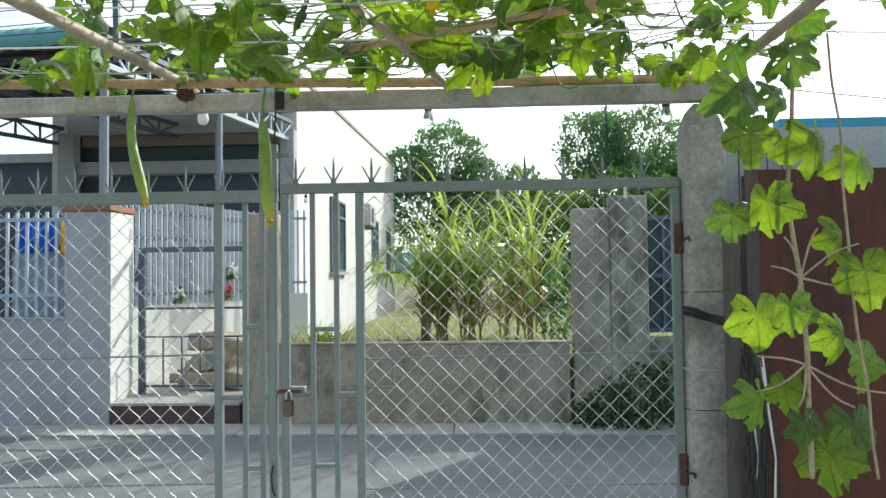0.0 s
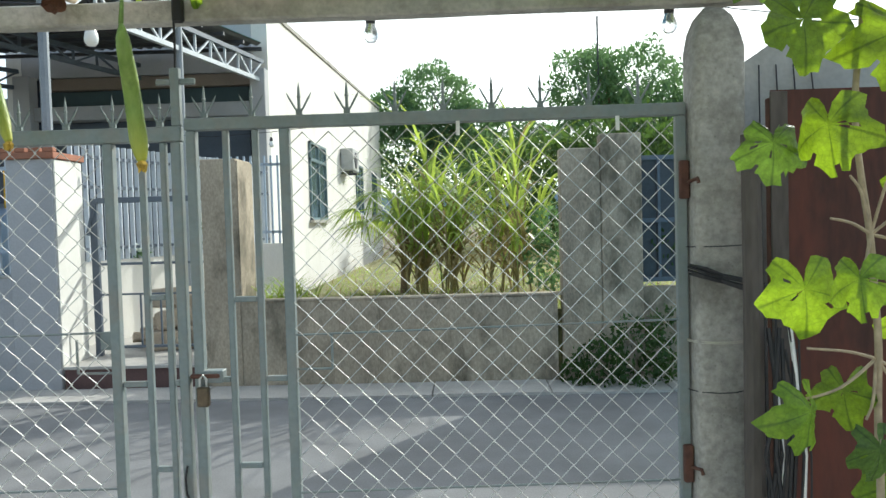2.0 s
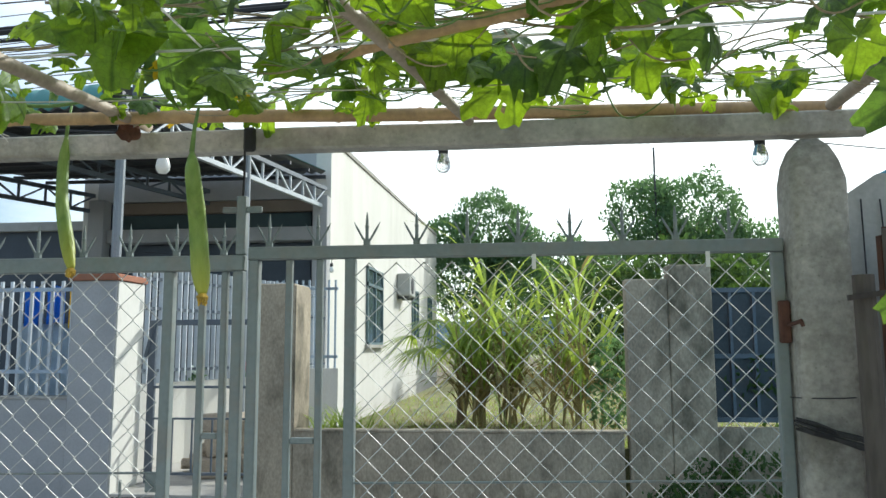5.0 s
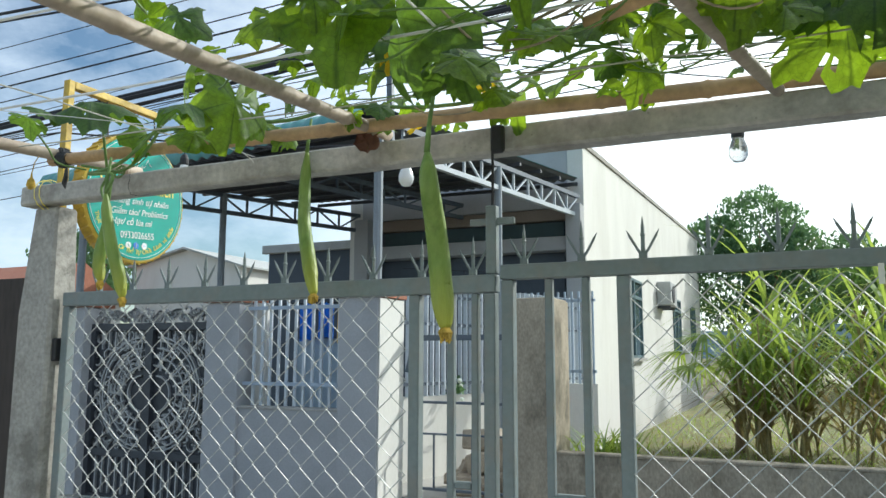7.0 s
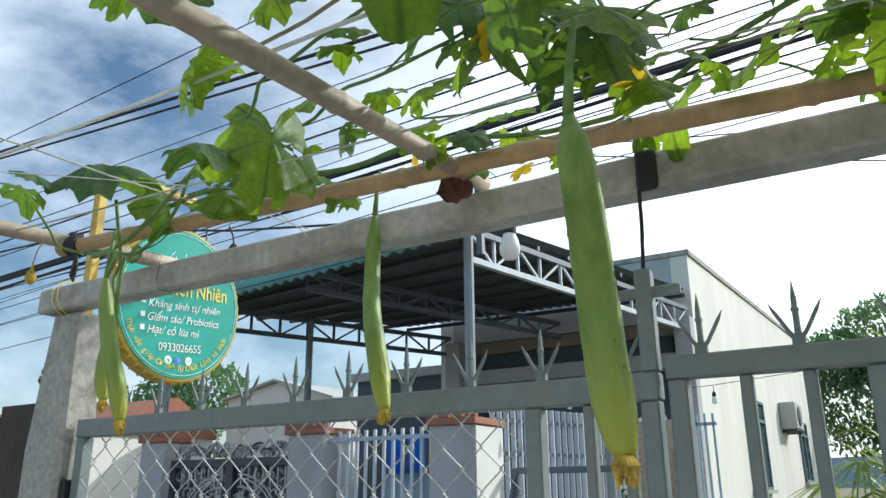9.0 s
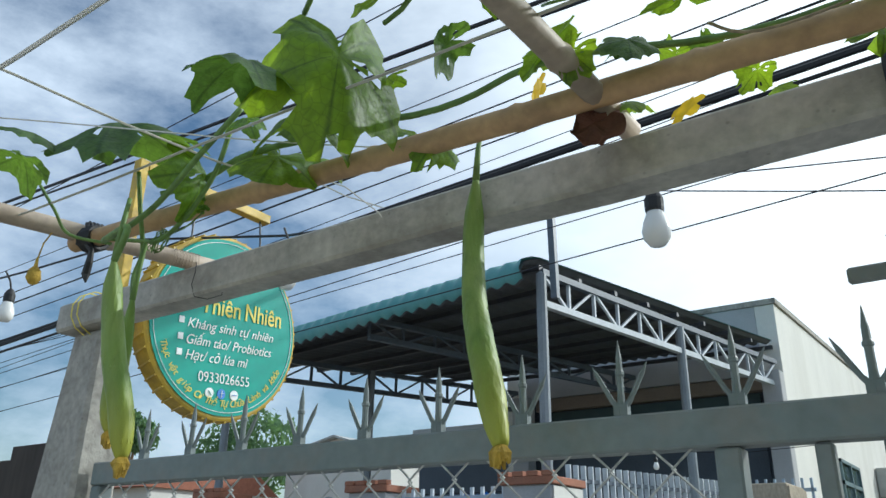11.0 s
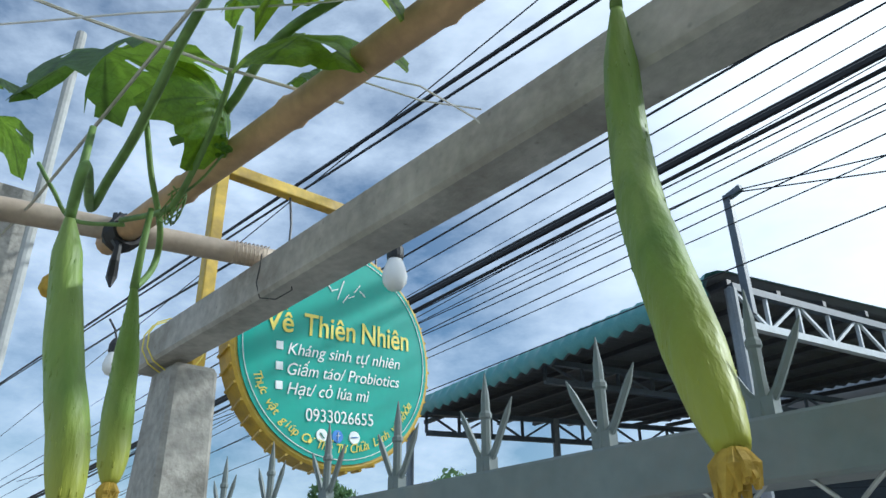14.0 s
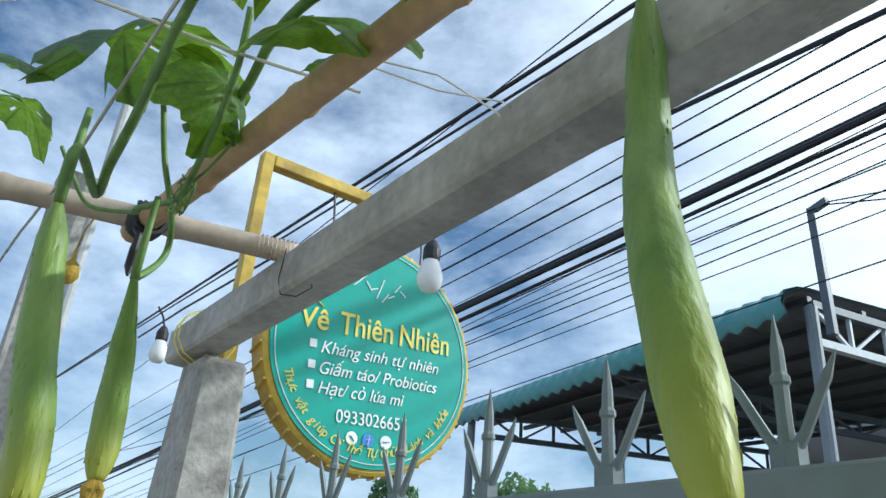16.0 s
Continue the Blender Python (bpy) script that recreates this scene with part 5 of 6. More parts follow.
def lettering(text, u, v, size, mat, shear=0.0, turn=0.0, align="LEFT", bold=0.0, width=0.0):
    """Words laid on the sign face at (u, v) from its middle, stretched to a width."""
    cu = bpy.data.curves.new("lettering", "FONT")
    cu.body, cu.size, cu.shear, cu.align_x, cu.extrude, cu.offset = text, size, shear, align, 0.0004, bold
    tmp = bpy.data.objects.new("lettering", cu)
    scene.collection.objects.link(tmp)
    me = bpy.data.meshes.new_from_object(tmp.evaluated_get(bpy.context.evaluated_depsgraph_get()))
    bpy.data.objects.remove(tmp)
    me.materials.clear()
    me.materials.append(mat)
    if width:
        xs = [q.co.x for q in me.vertices]
        for q in me.vertices:
            q.co.x = (q.co.x - min(xs)) * width / (max(xs) - min(xs))
    o = part("lettering", me, None, sign)
    o.matrix_basis = SIGN @ Matrix.Translation((u, v, 0.0062)) @ pose(0, 0, 0, 0, 0, turn)
    return o


lettering("V\u00ea", -0.185, 0.025, 0.066, M_PRINTY, 0.06, 0.0, bold=0.0007, width=0.066)
bm = bmesh.new()
bar(bm, SIGN @ Vector((-0.146, 0.083, 0.006)), SIGN @ Vector((-0.134, 0.074, 0.006)), 0.0045, 0.001)
part("grave_mark", bm, M_PRINTY, sign)
lettering("Thi\u00ean", -0.092, 0.025, 0.070, M_PRINTY, 0.06, 0.0, bold=0.0007, width=0.132)
lettering("Nhi\u00ean", 0.058, 0.025, 0.070, M_PRINTY, 0.06, 0.0, bold=0.0007, width=0.135)
for v, word, width in ((-0.023, "Kh\u00e1ng sinh t\u1ef1 nhi\u00ean", 0.297), (-0.067, "Gi\u1ea5m t\u00e1o/ Probiotics", 0.293), (-0.108, "H\u1ea1t/ c\u1ecf l\u00faa m\u00ec", 0.207)):
    lettering(word, -0.132, v, 0.037, M_PRINTW, 0.28, 0.0, width=width)
    bm = boxes((-0.159, -0.143, v + 0.008, v + 0.025, 0.0045, 0.0065))
    bmesh.ops.transform(bm, matrix=SIGN, verts=bm.verts)
    part("bullet", bm, M_PRINTW, sign)
lettering("0933026655", -0.087, -0.160, 0.038, M_PRINTW, width=0.171)
ARC = "Th\u1ef1c v\u1eadt gi\u00fap C\u01a1 Th\u1ec3 T\u1ef1 Ch\u1eefa L\u00e0nh v\u00e0 kh\u1ecfe"
for k, ch in enumerate(ARC):
    a = radians(200 + 130 * k / (len(ARC) - 1))
    if ch != " ":
        lettering(ch, 0.222 * math.cos(a), 0.222 * math.sin(a), 0.027, M_PRINTY, 0.2, math.degrees(a) + 90, "CENTER")
for u, mt in ((-0.048, M_PRINTW), (-0.009, M_PRINTB), (0.034, M_PRINTW)):
    bm = bmesh.new()
    lathe(bm, [(0.0135, 0.0045), (0.0135, 0.0065)], 20, SIGN @ Matrix.Translation((u, -0.188, 0)))
    part("round_icon", bm, mt, sign)
for a, b, w, mt in (((-0.052, -0.183), (-0.043, -0.194), 0.0035, M_TEAL), ((-0.008, -0.179), (-0.010, -0.198), 0.0035, M_PRINTW), ((-0.014, -0.187), (-0.003, -0.186), 0.003, M_PRINTW), ((0.026, -0.188), (0.042, -0.187), 0.005, M_PRINTB)):
    bm = bmesh.new()
    bar(bm, SIGN @ Vector((*a, 0.0072)), SIGN @ Vector((*b, 0.0072)), w, 0.001)
    part("icon_mark", bm, mt, sign)
bm = bmesh.new()
for k in range(9):
    bar(bm, (SC.x + 0.0055, 3.77 + 0.015 * k, 2.335 + 0.02 * math.sin(k)), (SC.x + 0.0055, 3.785 + 0.015 * k, 2.35 + 0.02 * math.sin(k * 2.0)), 0.002)
part("faint_drawing", bm, M_PRINTW, sign)
fr = thing("sign_bracket", "yellow steel bracket fixed to the gate pillar", "bracket")
part("post", boxes((-2.316, -2.286, 3.531, 3.558, 2.0, 2.60), bev=0.002), M_GOLD, fr)
part("arm", boxes((-2.316, -2.286, 3.559, 3.995, 2.572, 2.60), bev=0.002), M_GOLD, fr)
for y in (3.72, 3.965):
    bm = bmesh.new()
    tube(bm, [(-2.30, y, 2.573), (-2.295, y + 0.006, 2.50), (-2.285, y, SC.z + math.sqrt(SR * SR - (y - SC.y) ** 2) - 0.004)], 0.003, 6)
    part("hook", bm, M_DARKMETAL, fr)


# ---- bulbs on their wires ----
def bulb(x, y, z, glass, label):
    tt = thing("light_bulb", label, "light bulb", "bulbs along the beam")
    bmb = bmesh.new()
    lathe(bmb, [(0.003, -0.034), (0.014, -0.032), (0.0225, -0.020), (0.0245, -0.006), (0.021, 0.010), (0.0155, 0.024), (0.014, 0.030)], 20, Matrix.Translation((x, y, z)))
    part("globe", bmb, glass, tt, smooth=True)
    bmb = bmesh.new()
    lathe(bmb, [(0.0155, 0.028), (0.0165, 0.034), (0.0165, 0.052), (0.013, 0.060), (0.009, 0.068), (0.004, 0.072)], 14, Matrix.Translation((x, y, z)))
    part("socket", bmb, M_BLACK, tt)
    bmb = bmesh.new()
    tube(bmb, [(x, y, z + 0.07), (x + 0.004, y - 0.01, z + 0.095), (x + 0.006, y - 0.03, z + 0.12)], 0.003, 5)
    part("wire", bmb, M_CABLE, tt)


bulb(-0.961, 3.70, 2.142, M_BULB, "white frosted bulb hanging behind the beam")
bulb(0.018, 3.63, 2.104, M_CLEAR, "clear bulb hanging under the beam")
bulb(-1.925, 3.758, 2.258, M_BULB, "white frosted bulb hanging beside the sign")
bulb(-2.97, 3.58, 2.295, M_BULB, "white frosted bulb hanging over the lane")
bulb(0.985, 3.56, 2.085, M_CLEAR, "clear bulb hanging beside the pillar")
bulb(-1.68, 9.0, 2.31, M_BULB, "white frosted bulb hanging on a wire before the house")
bulb(-2.99, 9.0, 2.34, M_BULB, "white frosted bulb hanging on a wire before the house")
bm = bmesh.new()
pts = [(-3.6, 3.66, 2.50), (-3.04, 3.64, 2.455), (-2.5, 3.68, 2.46), (-1.965, 3.78, 2.385), (-1.4, 3.70, 2.28), (-0.975, 3.69, 2.245), (-0.4, 3.6, 2.21), (0.02, 3.59, 2.195), (0.6, 3.58, 2.2), (1.02, 3.57, 2.19)]
tube(bm, pts, 0.0035, 6)
tagged(part("bulb_wire", bm, M_CABLE), "black wire carrying the bulbs", "wire")
bm = bmesh.new()
tube(bm, [(-3.70, 8.98, 2.52), (-2.985, 8.97, 2.46), (-2.3, 8.97, 2.40), (-1.675, 8.97, 2.43), (-0.9, 9.0, 2.5), (-0.40, 9.0, 2.0)], 0.003, 5)
tagged(part("bulb_wire", bm, M_CABLE), "thin black wire strung before the house", "wire")
bm = bmesh.new()
tube(bm, [(-1.872, 3.455, 2.19), (-1.868, 3.452, 2.165), (-1.875, 3.452, 2.14), (-1.864, 3.455, 2.112), (-1.84, 3.47, 2.106), (-1.80, 3.475, 2.11), (-1.79, 3.46, 2.15)], 0.0009, 5)
tagged(part("loose_wire", bm, M_CABLE), "thin dark wire hanging down the beam", "wire")


# ---- cables over the lane ----
def cable(y, z0, slope, r, x0=-26, x1=16, sag=0.12, y2=None):
    bmc = bmesh.new()
    tube(bmc, [(x0 + (x1 - x0) * s / 30, y + ((y2 if y2 is not None else y) - y) * s / 30, z0 + slope * (x0 + (x1 - x0) * s / 30 + 3) - sag * math.sin(math.pi * s / 30) + sag) for s in range(31)], r, 6)
    tagged(part("overhead_cable", bmc, M_CABLE), "black overhead cable along the lane", "cable", "cables over the lane")


cable(6.0, 3.70, 0.042, 0.019)
cable(6.02, 3.735, 0.040, 0.016)
cable(6.05, 3.66, 0.044, 0.012)
for k, (y, z, s, r) in enumerate(((5.9, 3.86, 0.035, 0.008), (5.9, 3.98, 0.03, 0.012), (5.85, 4.06, 0.03, 0.008), (6.1, 3.60, 0.05, 0.005), (6.1, 3.52, 0.055, 0.006), (6.2, 3.44, 0.06, 0.006),
                                    (6.2, 3.36, 0.045, 0.005), (6.0, 3.62, 0.075, 0.005), (5.8, 4.25, 0.02, 0.006), (6.3, 3.66, 0.02, 0.006), (6.15, 3.90, 0.06, 0.005), (5.95, 3.56, 0.035, 0.007), (6.25, 3.16, 0.05, 0.006))):
    cable(y, z, s, r * 0.62, sag=0.10 + 0.03 * (k % 4))
cable(4.6, 3.61, -0.055, 0.010, sag=0.0)
cable(4.6, 3.55, -0.060, 0.007, sag=0.0)
cable(5.6, 4.9, 0.05, 0.005)
for a, b in (((-3.44, 8.32, 4.78), (6, 8.6, 3.9)), ((-3.44, 8.32, 4.76), (6, 9.4, 3.3)), ((-3.44, 8.32, 4.76), (-16, 6.2, 3.8)), ((-14, 5.0, 3.0), (-3.5, 3.3, 2.6))):
    bm = bmesh.new()
    tube(bm, [Vector(a).lerp(Vector(b), s / 10) + Vector((0, 0, -0.25 * math.sin(math.pi * s / 10))) for s in range(11)], 0.006, 5)
    tagged(part("overhead_cable", bm, M_CABLE), "thin black service cable", "cable", "cables over the lane")

# ---- side of the yard: post, sheets, sticks ----
t = thing("sheet_fence", "brown rusted sheet metal fence panel", "fence")
for k in range(3):
    part("sheet", boxes((1.20 + 0.62 * k, 1.82 + 0.62 * k, 3.30 + 0.006 * (k % 2), 3.304 + 0.006 * (k % 2), 0.0, 1.82 - 0.012 * k)), M_BROWN, t)
part("frame_bar", boxes((1.20, 1.235, 3.312, 3.34, 0.0, 1.80)), M_RUST, t)
part("edge_strip", boxes((1.196, 1.245, 3.290, 3.298, 0.0, 1.815), bev=0.002), M_OLDWOOD, t, "grey weathered edge strip")
part("frame_bar", boxes((1.25, 3.1, 3.312, 3.34, 1.3, 1.335)), M_RUST, t)
bm = bmesh.new()
prism(bm, [(0, 0), (0.75, 0), (0.75, 2.03), (0.12, 2.03), (0.0, 1.95)], 0, 0.02)
for v in bm.verts:
    v.co = Vector((1.222 + v.co.x, 3.62 + v.co.z, v.co.y))
t = thing("cement_sheet", "pale grey fibre cement sheet behind the pillar", "panel")
part("sheet", bm, M_GREYSHEET, t)
for k in range(5):
    bm = bmesh.new()
    tube(bm, [(1.225 + 0.07 * k, 3.60, 0.4), (1.215 + 0.07 * k, 3.605, 1.5), (1.23 + 0.055 * k, 3.61, 1.95)], 0.0025, 5)
    part("wire", bm, M_CABLE, t)
tagged(part("wall_side", boxes((1.96, 4.8, 4.9, 5.0, 0.0, 2.32)), M_BLUESHEET), "blue painted sheet wall", "wall", kind="structure")
bm = boxes((1.93, 2.02, 3.32, 3.40, 0.0, 3.2), bev=0.006)
tagged(part("steel_post", bm, M_BLUESHEET), "blue painted steel post", "post")
bm = bmesh.new()
tube(bm, [(1.135, 3.24, 0.0), (1.138, 3.245, 0.6), (1.142, 3.25, 1.2), (1.138, 3.25, 1.69)], [0.03, 0.029, 0.028, 0.026], 9)
t = thing("wooden_stake", "grey weathered stake tied beside the pillar", "stake")
t.location.x = -0.015
part("stake", bm, M_OLDWOOD, t)
bm = bmesh.new()
bar(bm, (1.085, 3.216, 1.63), (1.225, 3.216, 1.65), 0.014)
part("nailed_slat", bm, M_DARKWOOD, t)
for k in range(13):
    bm = bmesh.new()
    x = 1.155 + 0.0075 * k
    tube(bm, [(x, 3.20, 1.18 - 0.03 * (k * 5 % 4)), (x + 0.02 * math.sin(k), 3.19 - 0.002 * k, 0.98), (x + 0.025 * math.sin(k * 2.3), 3.185 - 0.002 * k, 0.8), (x - 0.03 * math.sin(k * 2), 3.19, 0.5), (x + 0.01, 3.2, 0.05)], 0.003 + 0.0012 * (k * 7 % 4), 6)
    part("cord", bm, M_STRING if k % 6 == 3 else M_BLACK, t)
bm = bmesh.new()
for k in range(4):
    o = Vector((0, 0, 0.008 * (k - 1.5)))
    tube(bm, [Vector(p) + o + 0.008 * noise.noise_vector(Vector((k * 3.3, p[0] * 20, 0))) for p in ((1.0, 3.44, 1.305), (1.04, 3.405, 1.29), (1.09, 3.40, 1.272), (1.13, 3.36, 1.262), (1.16, 3.24, 1.255), (1.20, 3.235, 1.25), (1.27, 3.25, 1.235 - 0.02 * k))], [0.004, 0.006, 0.005, 0.007, 0.006, 0.005, 0.002], 6)
tagged(part("rubber_tie", bm, M_BLACK), "black rubber strip tied round pillar and stake", "strip")
wrap((1.101, 3.50, 1.075), (0, 0, 1), 0.094, 2, M_TWINE, "thin wire round the pillar", length=0.01, wire=0.0018)
wrap((1.101, 3.50, 0.92), (0, 0, 1), 0.094, 1, M_CABLE, "thin dark wire round the pillar", length=0.01, wire=0.0018)
wrap((1.101, 3.50, 1.37), (0, 0, 1), 0.094, 1, M_CABLE, "thin dark wire round the pillar", length=0.01, wire=0.0018)
bm = bmesh.new()
for k, (x0, x1, z) in enumerate(((-2.62, -2.44, 1.86), (-2.83, -2.625, 1.83), (-3.05, -2.835, 1.80), (-3.6, -3.055, 1.78), (-4.6, -3.605, 1.76))):
    box(bm, x0, x1, 3.52 + 0.012 * (k % 2), 3.55 + 0.012 * (k % 2), 0.0, z)
tagged(part("board_fence", bm, M_DARKWOOD), "dark weathered board fence beside the gate", "fence")
t = thing("utility_pole", "short old concrete pole with a steel pipe", "pole")
bm = bmesh.new()
prism(bm, [(-3.55, 3.25), (-3.42, 3.25), (-3.42, 3.38), (-3.55, 3.38)], 0, 2.95)
part("shaft", bm, M_CONCRETE, t)
bm = bmesh.new()
tube(bm, [(-3.37, 3.36, 0.0), (-3.37, 3.37, 2.2), (-3.37, 3.38, 3.6)], 0.018, 10)
part("pipe", bm, M_GREYSHEET, t)
# wall of the yard behind the camera
tagged(part("wall_back", boxes((-2.7, 3.3, -4.1, -4.0, 0.0, 2.6)), M_WHITE), "plain pale wall closing the yard", "wall", kind="structure")


# ---- plants of the lot ----
def blade(bmb, base, yaw, length, width, rise, droop, mi=0):
    n = 7
    prev = None
    c, s = math.cos(yaw), math.sin(yaw)
    for k in range(n + 1):
        u = k / n
        out = length * (0.35 * u + 0.5 * u * u)
        z = length * (rise * u - droop * u * u)
        w = width * (1 - u) ** 0.7 * (0.6 + 0.8 * min(u * 4, 1)) / 1.4
        p = Vector(base) + Vector((c * out, s * out, z))
        a, b = bmb.verts.new(p + Vector((-s * w, c * w, 0.15 * w))), bmb.verts.new(p + Vector((s * w, -c * w, 0.15 * w)))
        if prev:
            f = bmb.faces.new((prev[0], prev[1], b, a))
            f.material_index = mi
        prev = (a, b)


N_CANES = 38
canes = thing("cane_clump", "tall sugar cane clump with arching green blades", "cane")
for k in range(N_CANES):
    x, y = rnd.uniform(-0.45, 1.2), rnd.uniform(9.0, 10.8)
    h = rnd.uniform(0.75, 1.6) * (1.0 if x < 0.95 else 0.7)
    lx, ly = rnd.uniform(-0.25, 0.25), rnd.uniform(-0.15, 0.15)
    bm = bmesh.new()
    tube(bm, [(x, y, 0.6), (x + lx * 0.4, y + ly * 0.4, 0.64 + h * 0.5), (x + lx, y + ly, 0.64 + h)], [0.013, 0.011, 0.008], 6)
    part("stalk", bm, M_STALK, canes)
    bm = bmesh.new()
    for j in range(19):
        u = rnd.uniform(0.08, 1.0)
        blade(bm, (x + lx * u, y + ly * u, 0.64 + h * u), rnd.uniform(0, 6.28), rnd.uniform(0.7, 1.3), rnd.uniform(0.014, 0.026), rnd.uniform(0.85, 1.3), rnd.uniform(0.5, 1.2), 1 if u < 0.36 or rnd.random() < 0.12 else 0)
    part("blade_tuft", bm, [M_CANE, M_CANEDRY], canes)
palm = thing("small_palm", "small fan palm with a short trunk", "palm")
bm = bmesh.new()
tube(bm, [(-0.42, 10.0, 0.6), (-0.41, 10.0, 1.0), (-0.40, 10.02, 1.45)], [0.06, 0.05, 0.045], 10)
part("trunk", bm, M_BARK, palm)
for k in range(11):
    yaw = math.pi * 0.55 + k * 0.62
    L = rnd.uniform(0.5, 0.85)
    top = Vector((-0.40 + 0.7 * L * math.cos(yaw), 10.02 + 0.7 * L * math.sin(yaw), 1.5 + rnd.uniform(-0.05, 0.35)))
    bm = bmesh.new()
    tube(bm, [(-0.40, 10.02, 1.42), Vector((-0.40, 10.02, 1.5)).lerp(top, 0.6) + Vector((0, 0, 0.08)), top], [0.012, 0.009, 0.007], 5)
    for j in range(23):
        blade(bm, top, yaw + radians(-80 + 160 * j / 22), rnd.uniform(0.5, 0.68), 0.022, 0.35, rnd.uniform(0.5, 0.95), 0)
    part("frond", bm, [M_CANE], palm)

bm = bmesh.new()
for k in range(5200):
    x, y = rnd.uniform(-1.66, 3.0), 8.08 + 7.0 * rnd.random() ** 1.7
    blade(bm, (x, y, 0.63), rnd.uniform(0, 6.28), rnd.uniform(0.06, 0.2), 0.005, 1.0, 0.4, 1 if rnd.random() < 0.35 else 0)
tagged(part("grass", bm, [M_CANE, M_CANEDRY]), "dry yellow-green grass on the raised lot", "grass", kind="stuff")
bm = bmesh.new()
for k in range(130):
    blade(bm, (rnd.gauss(-1.45, 0.13), rnd.gauss(8.6, 0.2), 0.62), rnd.uniform(0, 6.28), rnd.uniform(0.25, 0.5), 0.012, 1.1, 0.35, 0)
tagged(part("grass_tuft", bm, [M_CANE, M_CANEDRY]), "upright grass tuft beside the pier", "grass", kind="stuff")


def leafy(name, label, cat, lumps, count, size, mat, trunk=None, group=""):
    tt = thing(name, label, cat, group)
    if trunk:
        bmt = bmesh.new()
        x, y, z0, z1, r = trunk
        tube(bmt, [(x, y, z0), (x + 0.1, y, z0 + (z1 - z0) * 0.5), (x - 0.1, y, z1)], [r, r * 0.75, r * 0.5], 8)
        part("trunk", bmt, M_BARK, tt)
        for cx, cy, cz, rr in lumps:
            bmt = bmesh.new()
            tube(bmt, [(x, y, z0 + (z1 - z0) * 0.6), Vector((x, y, z1)).lerp(Vector((cx, cy, cz)), 0.5), (cx, cy, cz)], [r * 0.5, r * 0.3, r * 0.1], 5)
            part("limb", bmt, M_BARK, tt)
    tot = sum(q[3] ** 2 for q in lumps)
    for cx, cy, cz, rr in lumps:
        bmt = bmesh.new()
        for k in range(int(count * rr * rr / tot)):
            d = Vector((rnd.gauss(0, 1), rnd.gauss(0, 1), rnd.gauss(0, 1))).normalized()
            q = 1 + 0.35 * noise.noise(d * 2.2 + Vector((cx, cy, cz)))
            p = Vector((cx, cy, cz)) + d * rr * q * rnd.uniform(0.55, 1.05) ** 0.6
            w = size * rnd.uniform(0.5, 1.3)
            mm = Matrix.Translation(p) @ pose(0, 0, 0, rnd.uniform(0, 360), rnd.uniform(0, 360), rnd.uniform(0, 360))
            v = [bmt.verts.new(mm @ Vector(c)) for c in ((-w, 0, 0), (0, -0.5 * w, 0.1 * w), (w, 0, 0), (0, 0.5 * w, 0.1 * w))]
            bmt.faces.new(v)
        part("foliage", bmt, mat, tt)
    return tt


leafy("tree", "bushy green tree behind the lot", "tree", [(-2.3, 30, 5.4, 1.1), (-0.8, 30.5, 5.9, 1.5), (0.4, 30, 5.0, 1.0), (-1.8, 30, 4.0, 1.5), (0.1, 30, 3.6, 1.5)], 17000, 0.09, M_TREE, (-0.8, 30.2, 0, 4.6, 0.22), "trees behind the lot")
leafy("tree", "tall bushy green tree behind the lot", "tree", [(4.9, 30, 6.2, 1.5), (5.3, 30.4, 7.0, 0.8), (6.9, 30, 6.1, 1.7), (7.6, 30.5, 5.0, 1.5), (5.6, 30, 4.4, 1.9), (8.8, 30, 4.4, 1.6)], 22000, 0.09, M_TREE, (6.2, 30.2, 0, 5.0, 0.25), "trees behind the lot")
leafy("tree", "low rounded tree farther back", "tree", [(2.2, 34, 4.9, 1.3), (3.6, 34, 4.3, 1.2), (0.9, 34, 4.2, 1.2)], 9000, 0.09, M_TREE, (2.2, 34.2, 0, 4.0, 0.2), "trees behind the lot")
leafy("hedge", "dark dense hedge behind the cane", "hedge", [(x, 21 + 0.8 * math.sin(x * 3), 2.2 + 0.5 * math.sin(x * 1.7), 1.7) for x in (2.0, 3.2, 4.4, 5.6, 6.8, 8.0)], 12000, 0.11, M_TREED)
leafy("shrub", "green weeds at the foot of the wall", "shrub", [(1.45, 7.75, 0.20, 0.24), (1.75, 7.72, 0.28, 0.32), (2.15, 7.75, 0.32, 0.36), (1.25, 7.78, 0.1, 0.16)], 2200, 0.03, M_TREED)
leafy("shrub", "leafy shrub beside the broad pier", "shrub", [(1.12, 8.9, 1.0, 0.26), (1.15, 9.0, 1.4, 0.2)], 700, 0.035, M_TREE)
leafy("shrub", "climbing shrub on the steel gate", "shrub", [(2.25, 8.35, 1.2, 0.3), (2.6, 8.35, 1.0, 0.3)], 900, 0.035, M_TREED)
leafy("tree", "distant tree beyond the roofs", "tree", [(-27, 26, 5.6, 1.8), (-29, 26, 5.2, 1.8)], 4000, 0.15, M_TREE, (-28, 26, 0, 4.6, 0.25), "trees behind the lot")
leafy("tree", "distant tree beyond the sign", "tree", [(-30.2, 21.3, 6.2, 0.8), (-29.2, 21.3, 5.9, 0.7)], 1600, 0.14, M_TREE, (-29.7, 21.3, 0, 5.4, 0.16), "trees behind the lot")

bm = bmesh.new()
tube(bm, [(5.15, 29.0, 0.0), (5.15, 29.0, 8.6)], 0.035, 6)
tagged(part("antenna_pole", bm, M_DARKMETAL), "thin dark antenna pole between the trees", "pole")

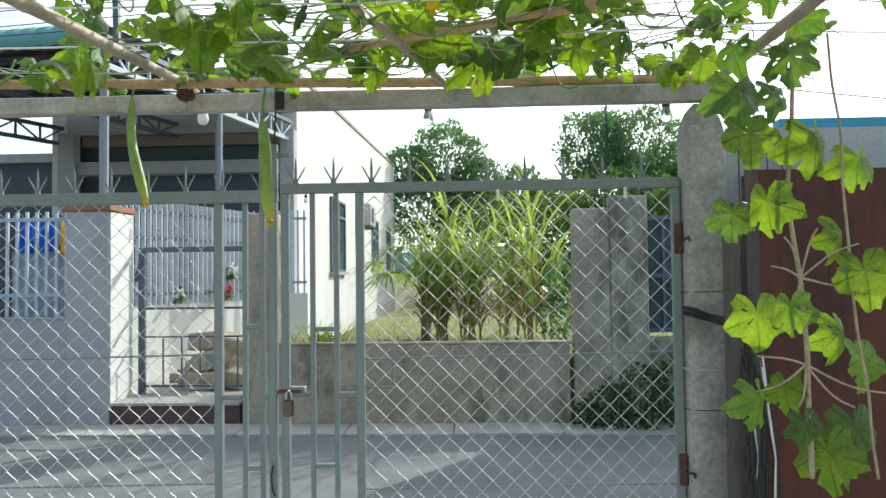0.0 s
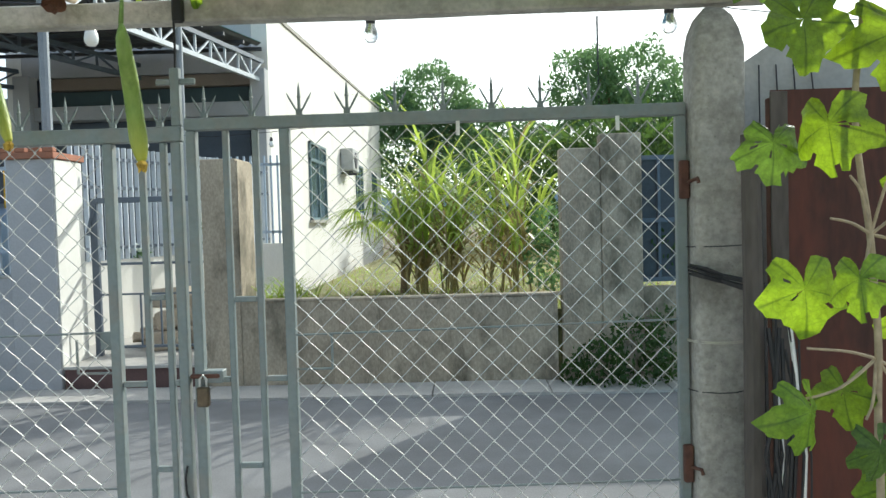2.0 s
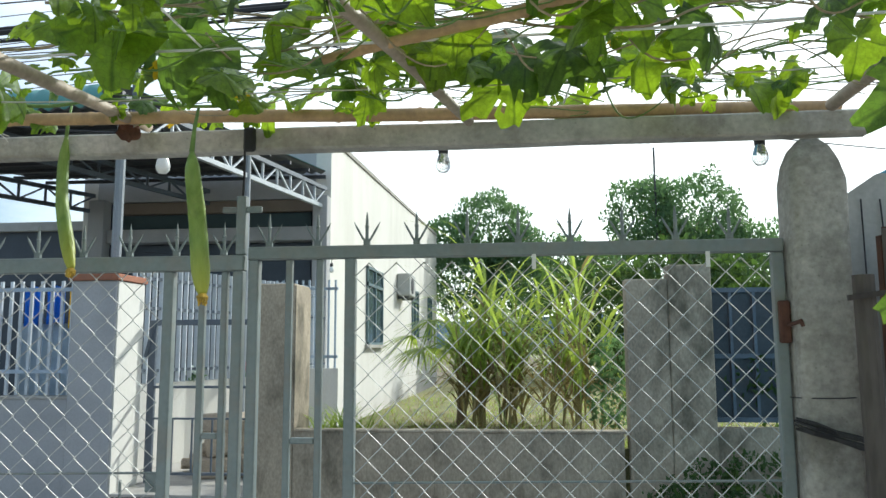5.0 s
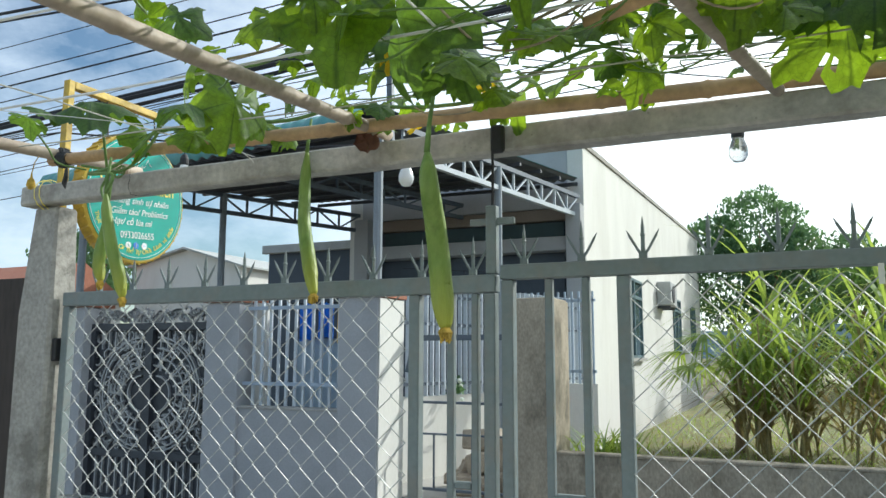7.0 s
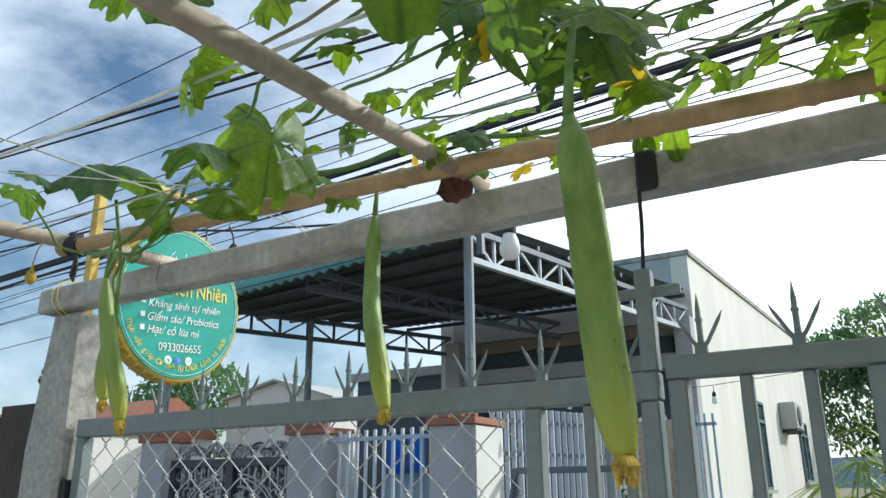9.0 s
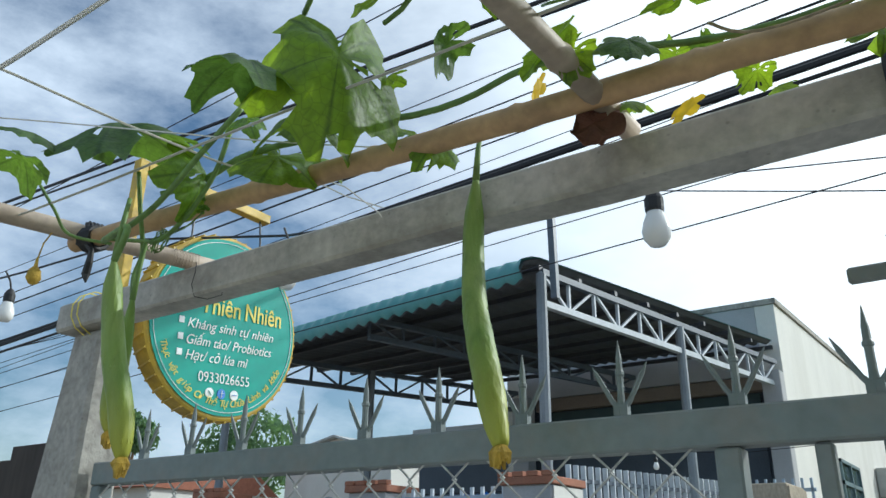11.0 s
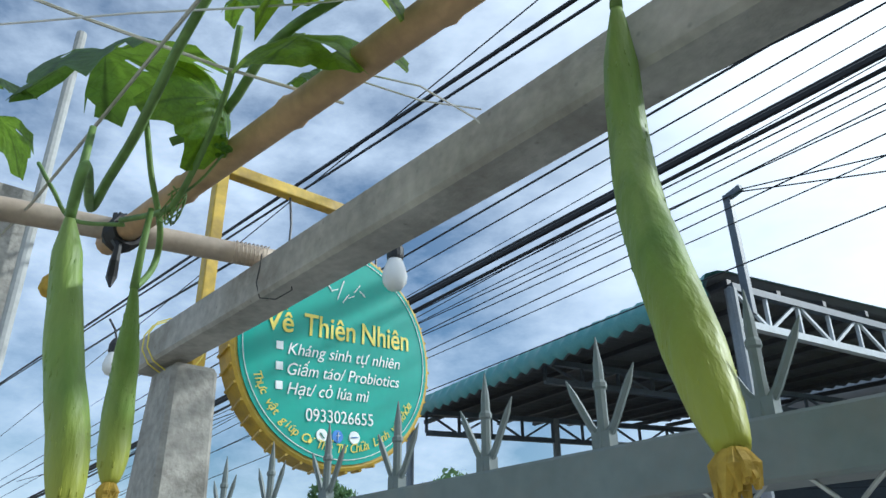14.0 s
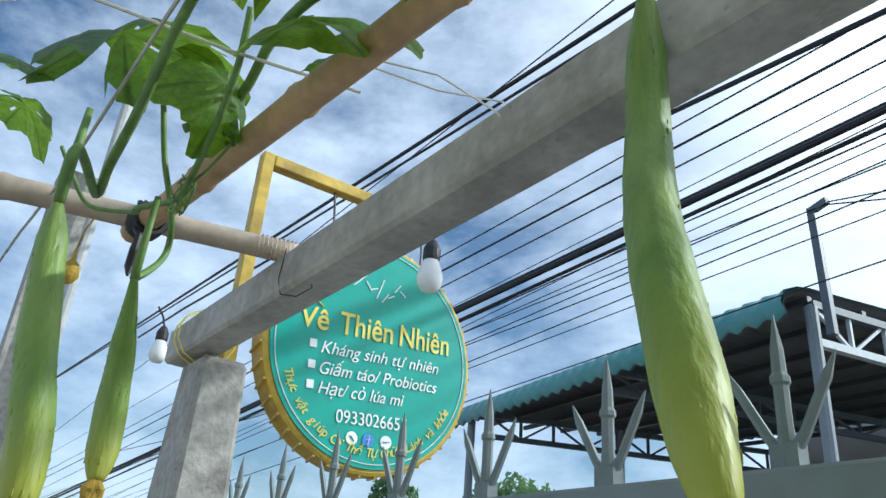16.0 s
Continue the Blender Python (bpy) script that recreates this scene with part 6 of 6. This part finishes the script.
# ---- distance ----
t = thing("neighbour_house", "low house with a red tiled roof", "house")
part("wall", boxes((-30, -17.4, 14, 17.9, 0, 3.0)), M_WHITE, t)
bm = bmesh.new()
prism(bm, [(13.7, 3.0), (18.1, 3.0), (16.5, 4.05)], -30.3, -17.3)
for v in bm.verts:
    v.co = Vector((v.co.z, v.co.x, v.co.y))
part("roof", bm, M_TILEROOF, t)
t = thing("neighbour_house", "plain house with a pale gable beyond the gate", "house")
bm = bmesh.new()
prism(bm, [(-17.2, 0), (-13.4, 0), (-13.4, 3.95), (-15.3, 4.5), (-17.2, 4.1)], 18.2, 24)
for v in bm.verts:
    v.co = Vector((v.co.x, v.co.z, v.co.y))
part("wall", bm, M_WHITE, t)
bm = bmesh.new()
prism(bm, [(-17.35, 4.07), (-15.3, 4.515), (-13.2, 3.91), (-13.2, 3.96), (-15.3, 4.57), (-17.35, 4.12)], 18.0, 24.2)
for v in bm.verts:
    v.co = Vector((v.co.x, v.co.z, v.co.y))
bmesh.ops.recalc_face_normals(bm, faces=bm.faces)
part("roof", bm, M_GREYSHEET, t, "thin grey sheet roof")
t = thing("neighbour_house", "blue-grey shuttered annex behind the carport", "house")
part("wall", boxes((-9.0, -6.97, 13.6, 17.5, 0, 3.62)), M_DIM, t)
part("fascia", boxes((-9.1, -6.97, 13.5, 13.6, 3.5, 3.66), bev=0.01), M_GREYSHEET, t)
# ring of far hills; distance haze is put into their blue colour
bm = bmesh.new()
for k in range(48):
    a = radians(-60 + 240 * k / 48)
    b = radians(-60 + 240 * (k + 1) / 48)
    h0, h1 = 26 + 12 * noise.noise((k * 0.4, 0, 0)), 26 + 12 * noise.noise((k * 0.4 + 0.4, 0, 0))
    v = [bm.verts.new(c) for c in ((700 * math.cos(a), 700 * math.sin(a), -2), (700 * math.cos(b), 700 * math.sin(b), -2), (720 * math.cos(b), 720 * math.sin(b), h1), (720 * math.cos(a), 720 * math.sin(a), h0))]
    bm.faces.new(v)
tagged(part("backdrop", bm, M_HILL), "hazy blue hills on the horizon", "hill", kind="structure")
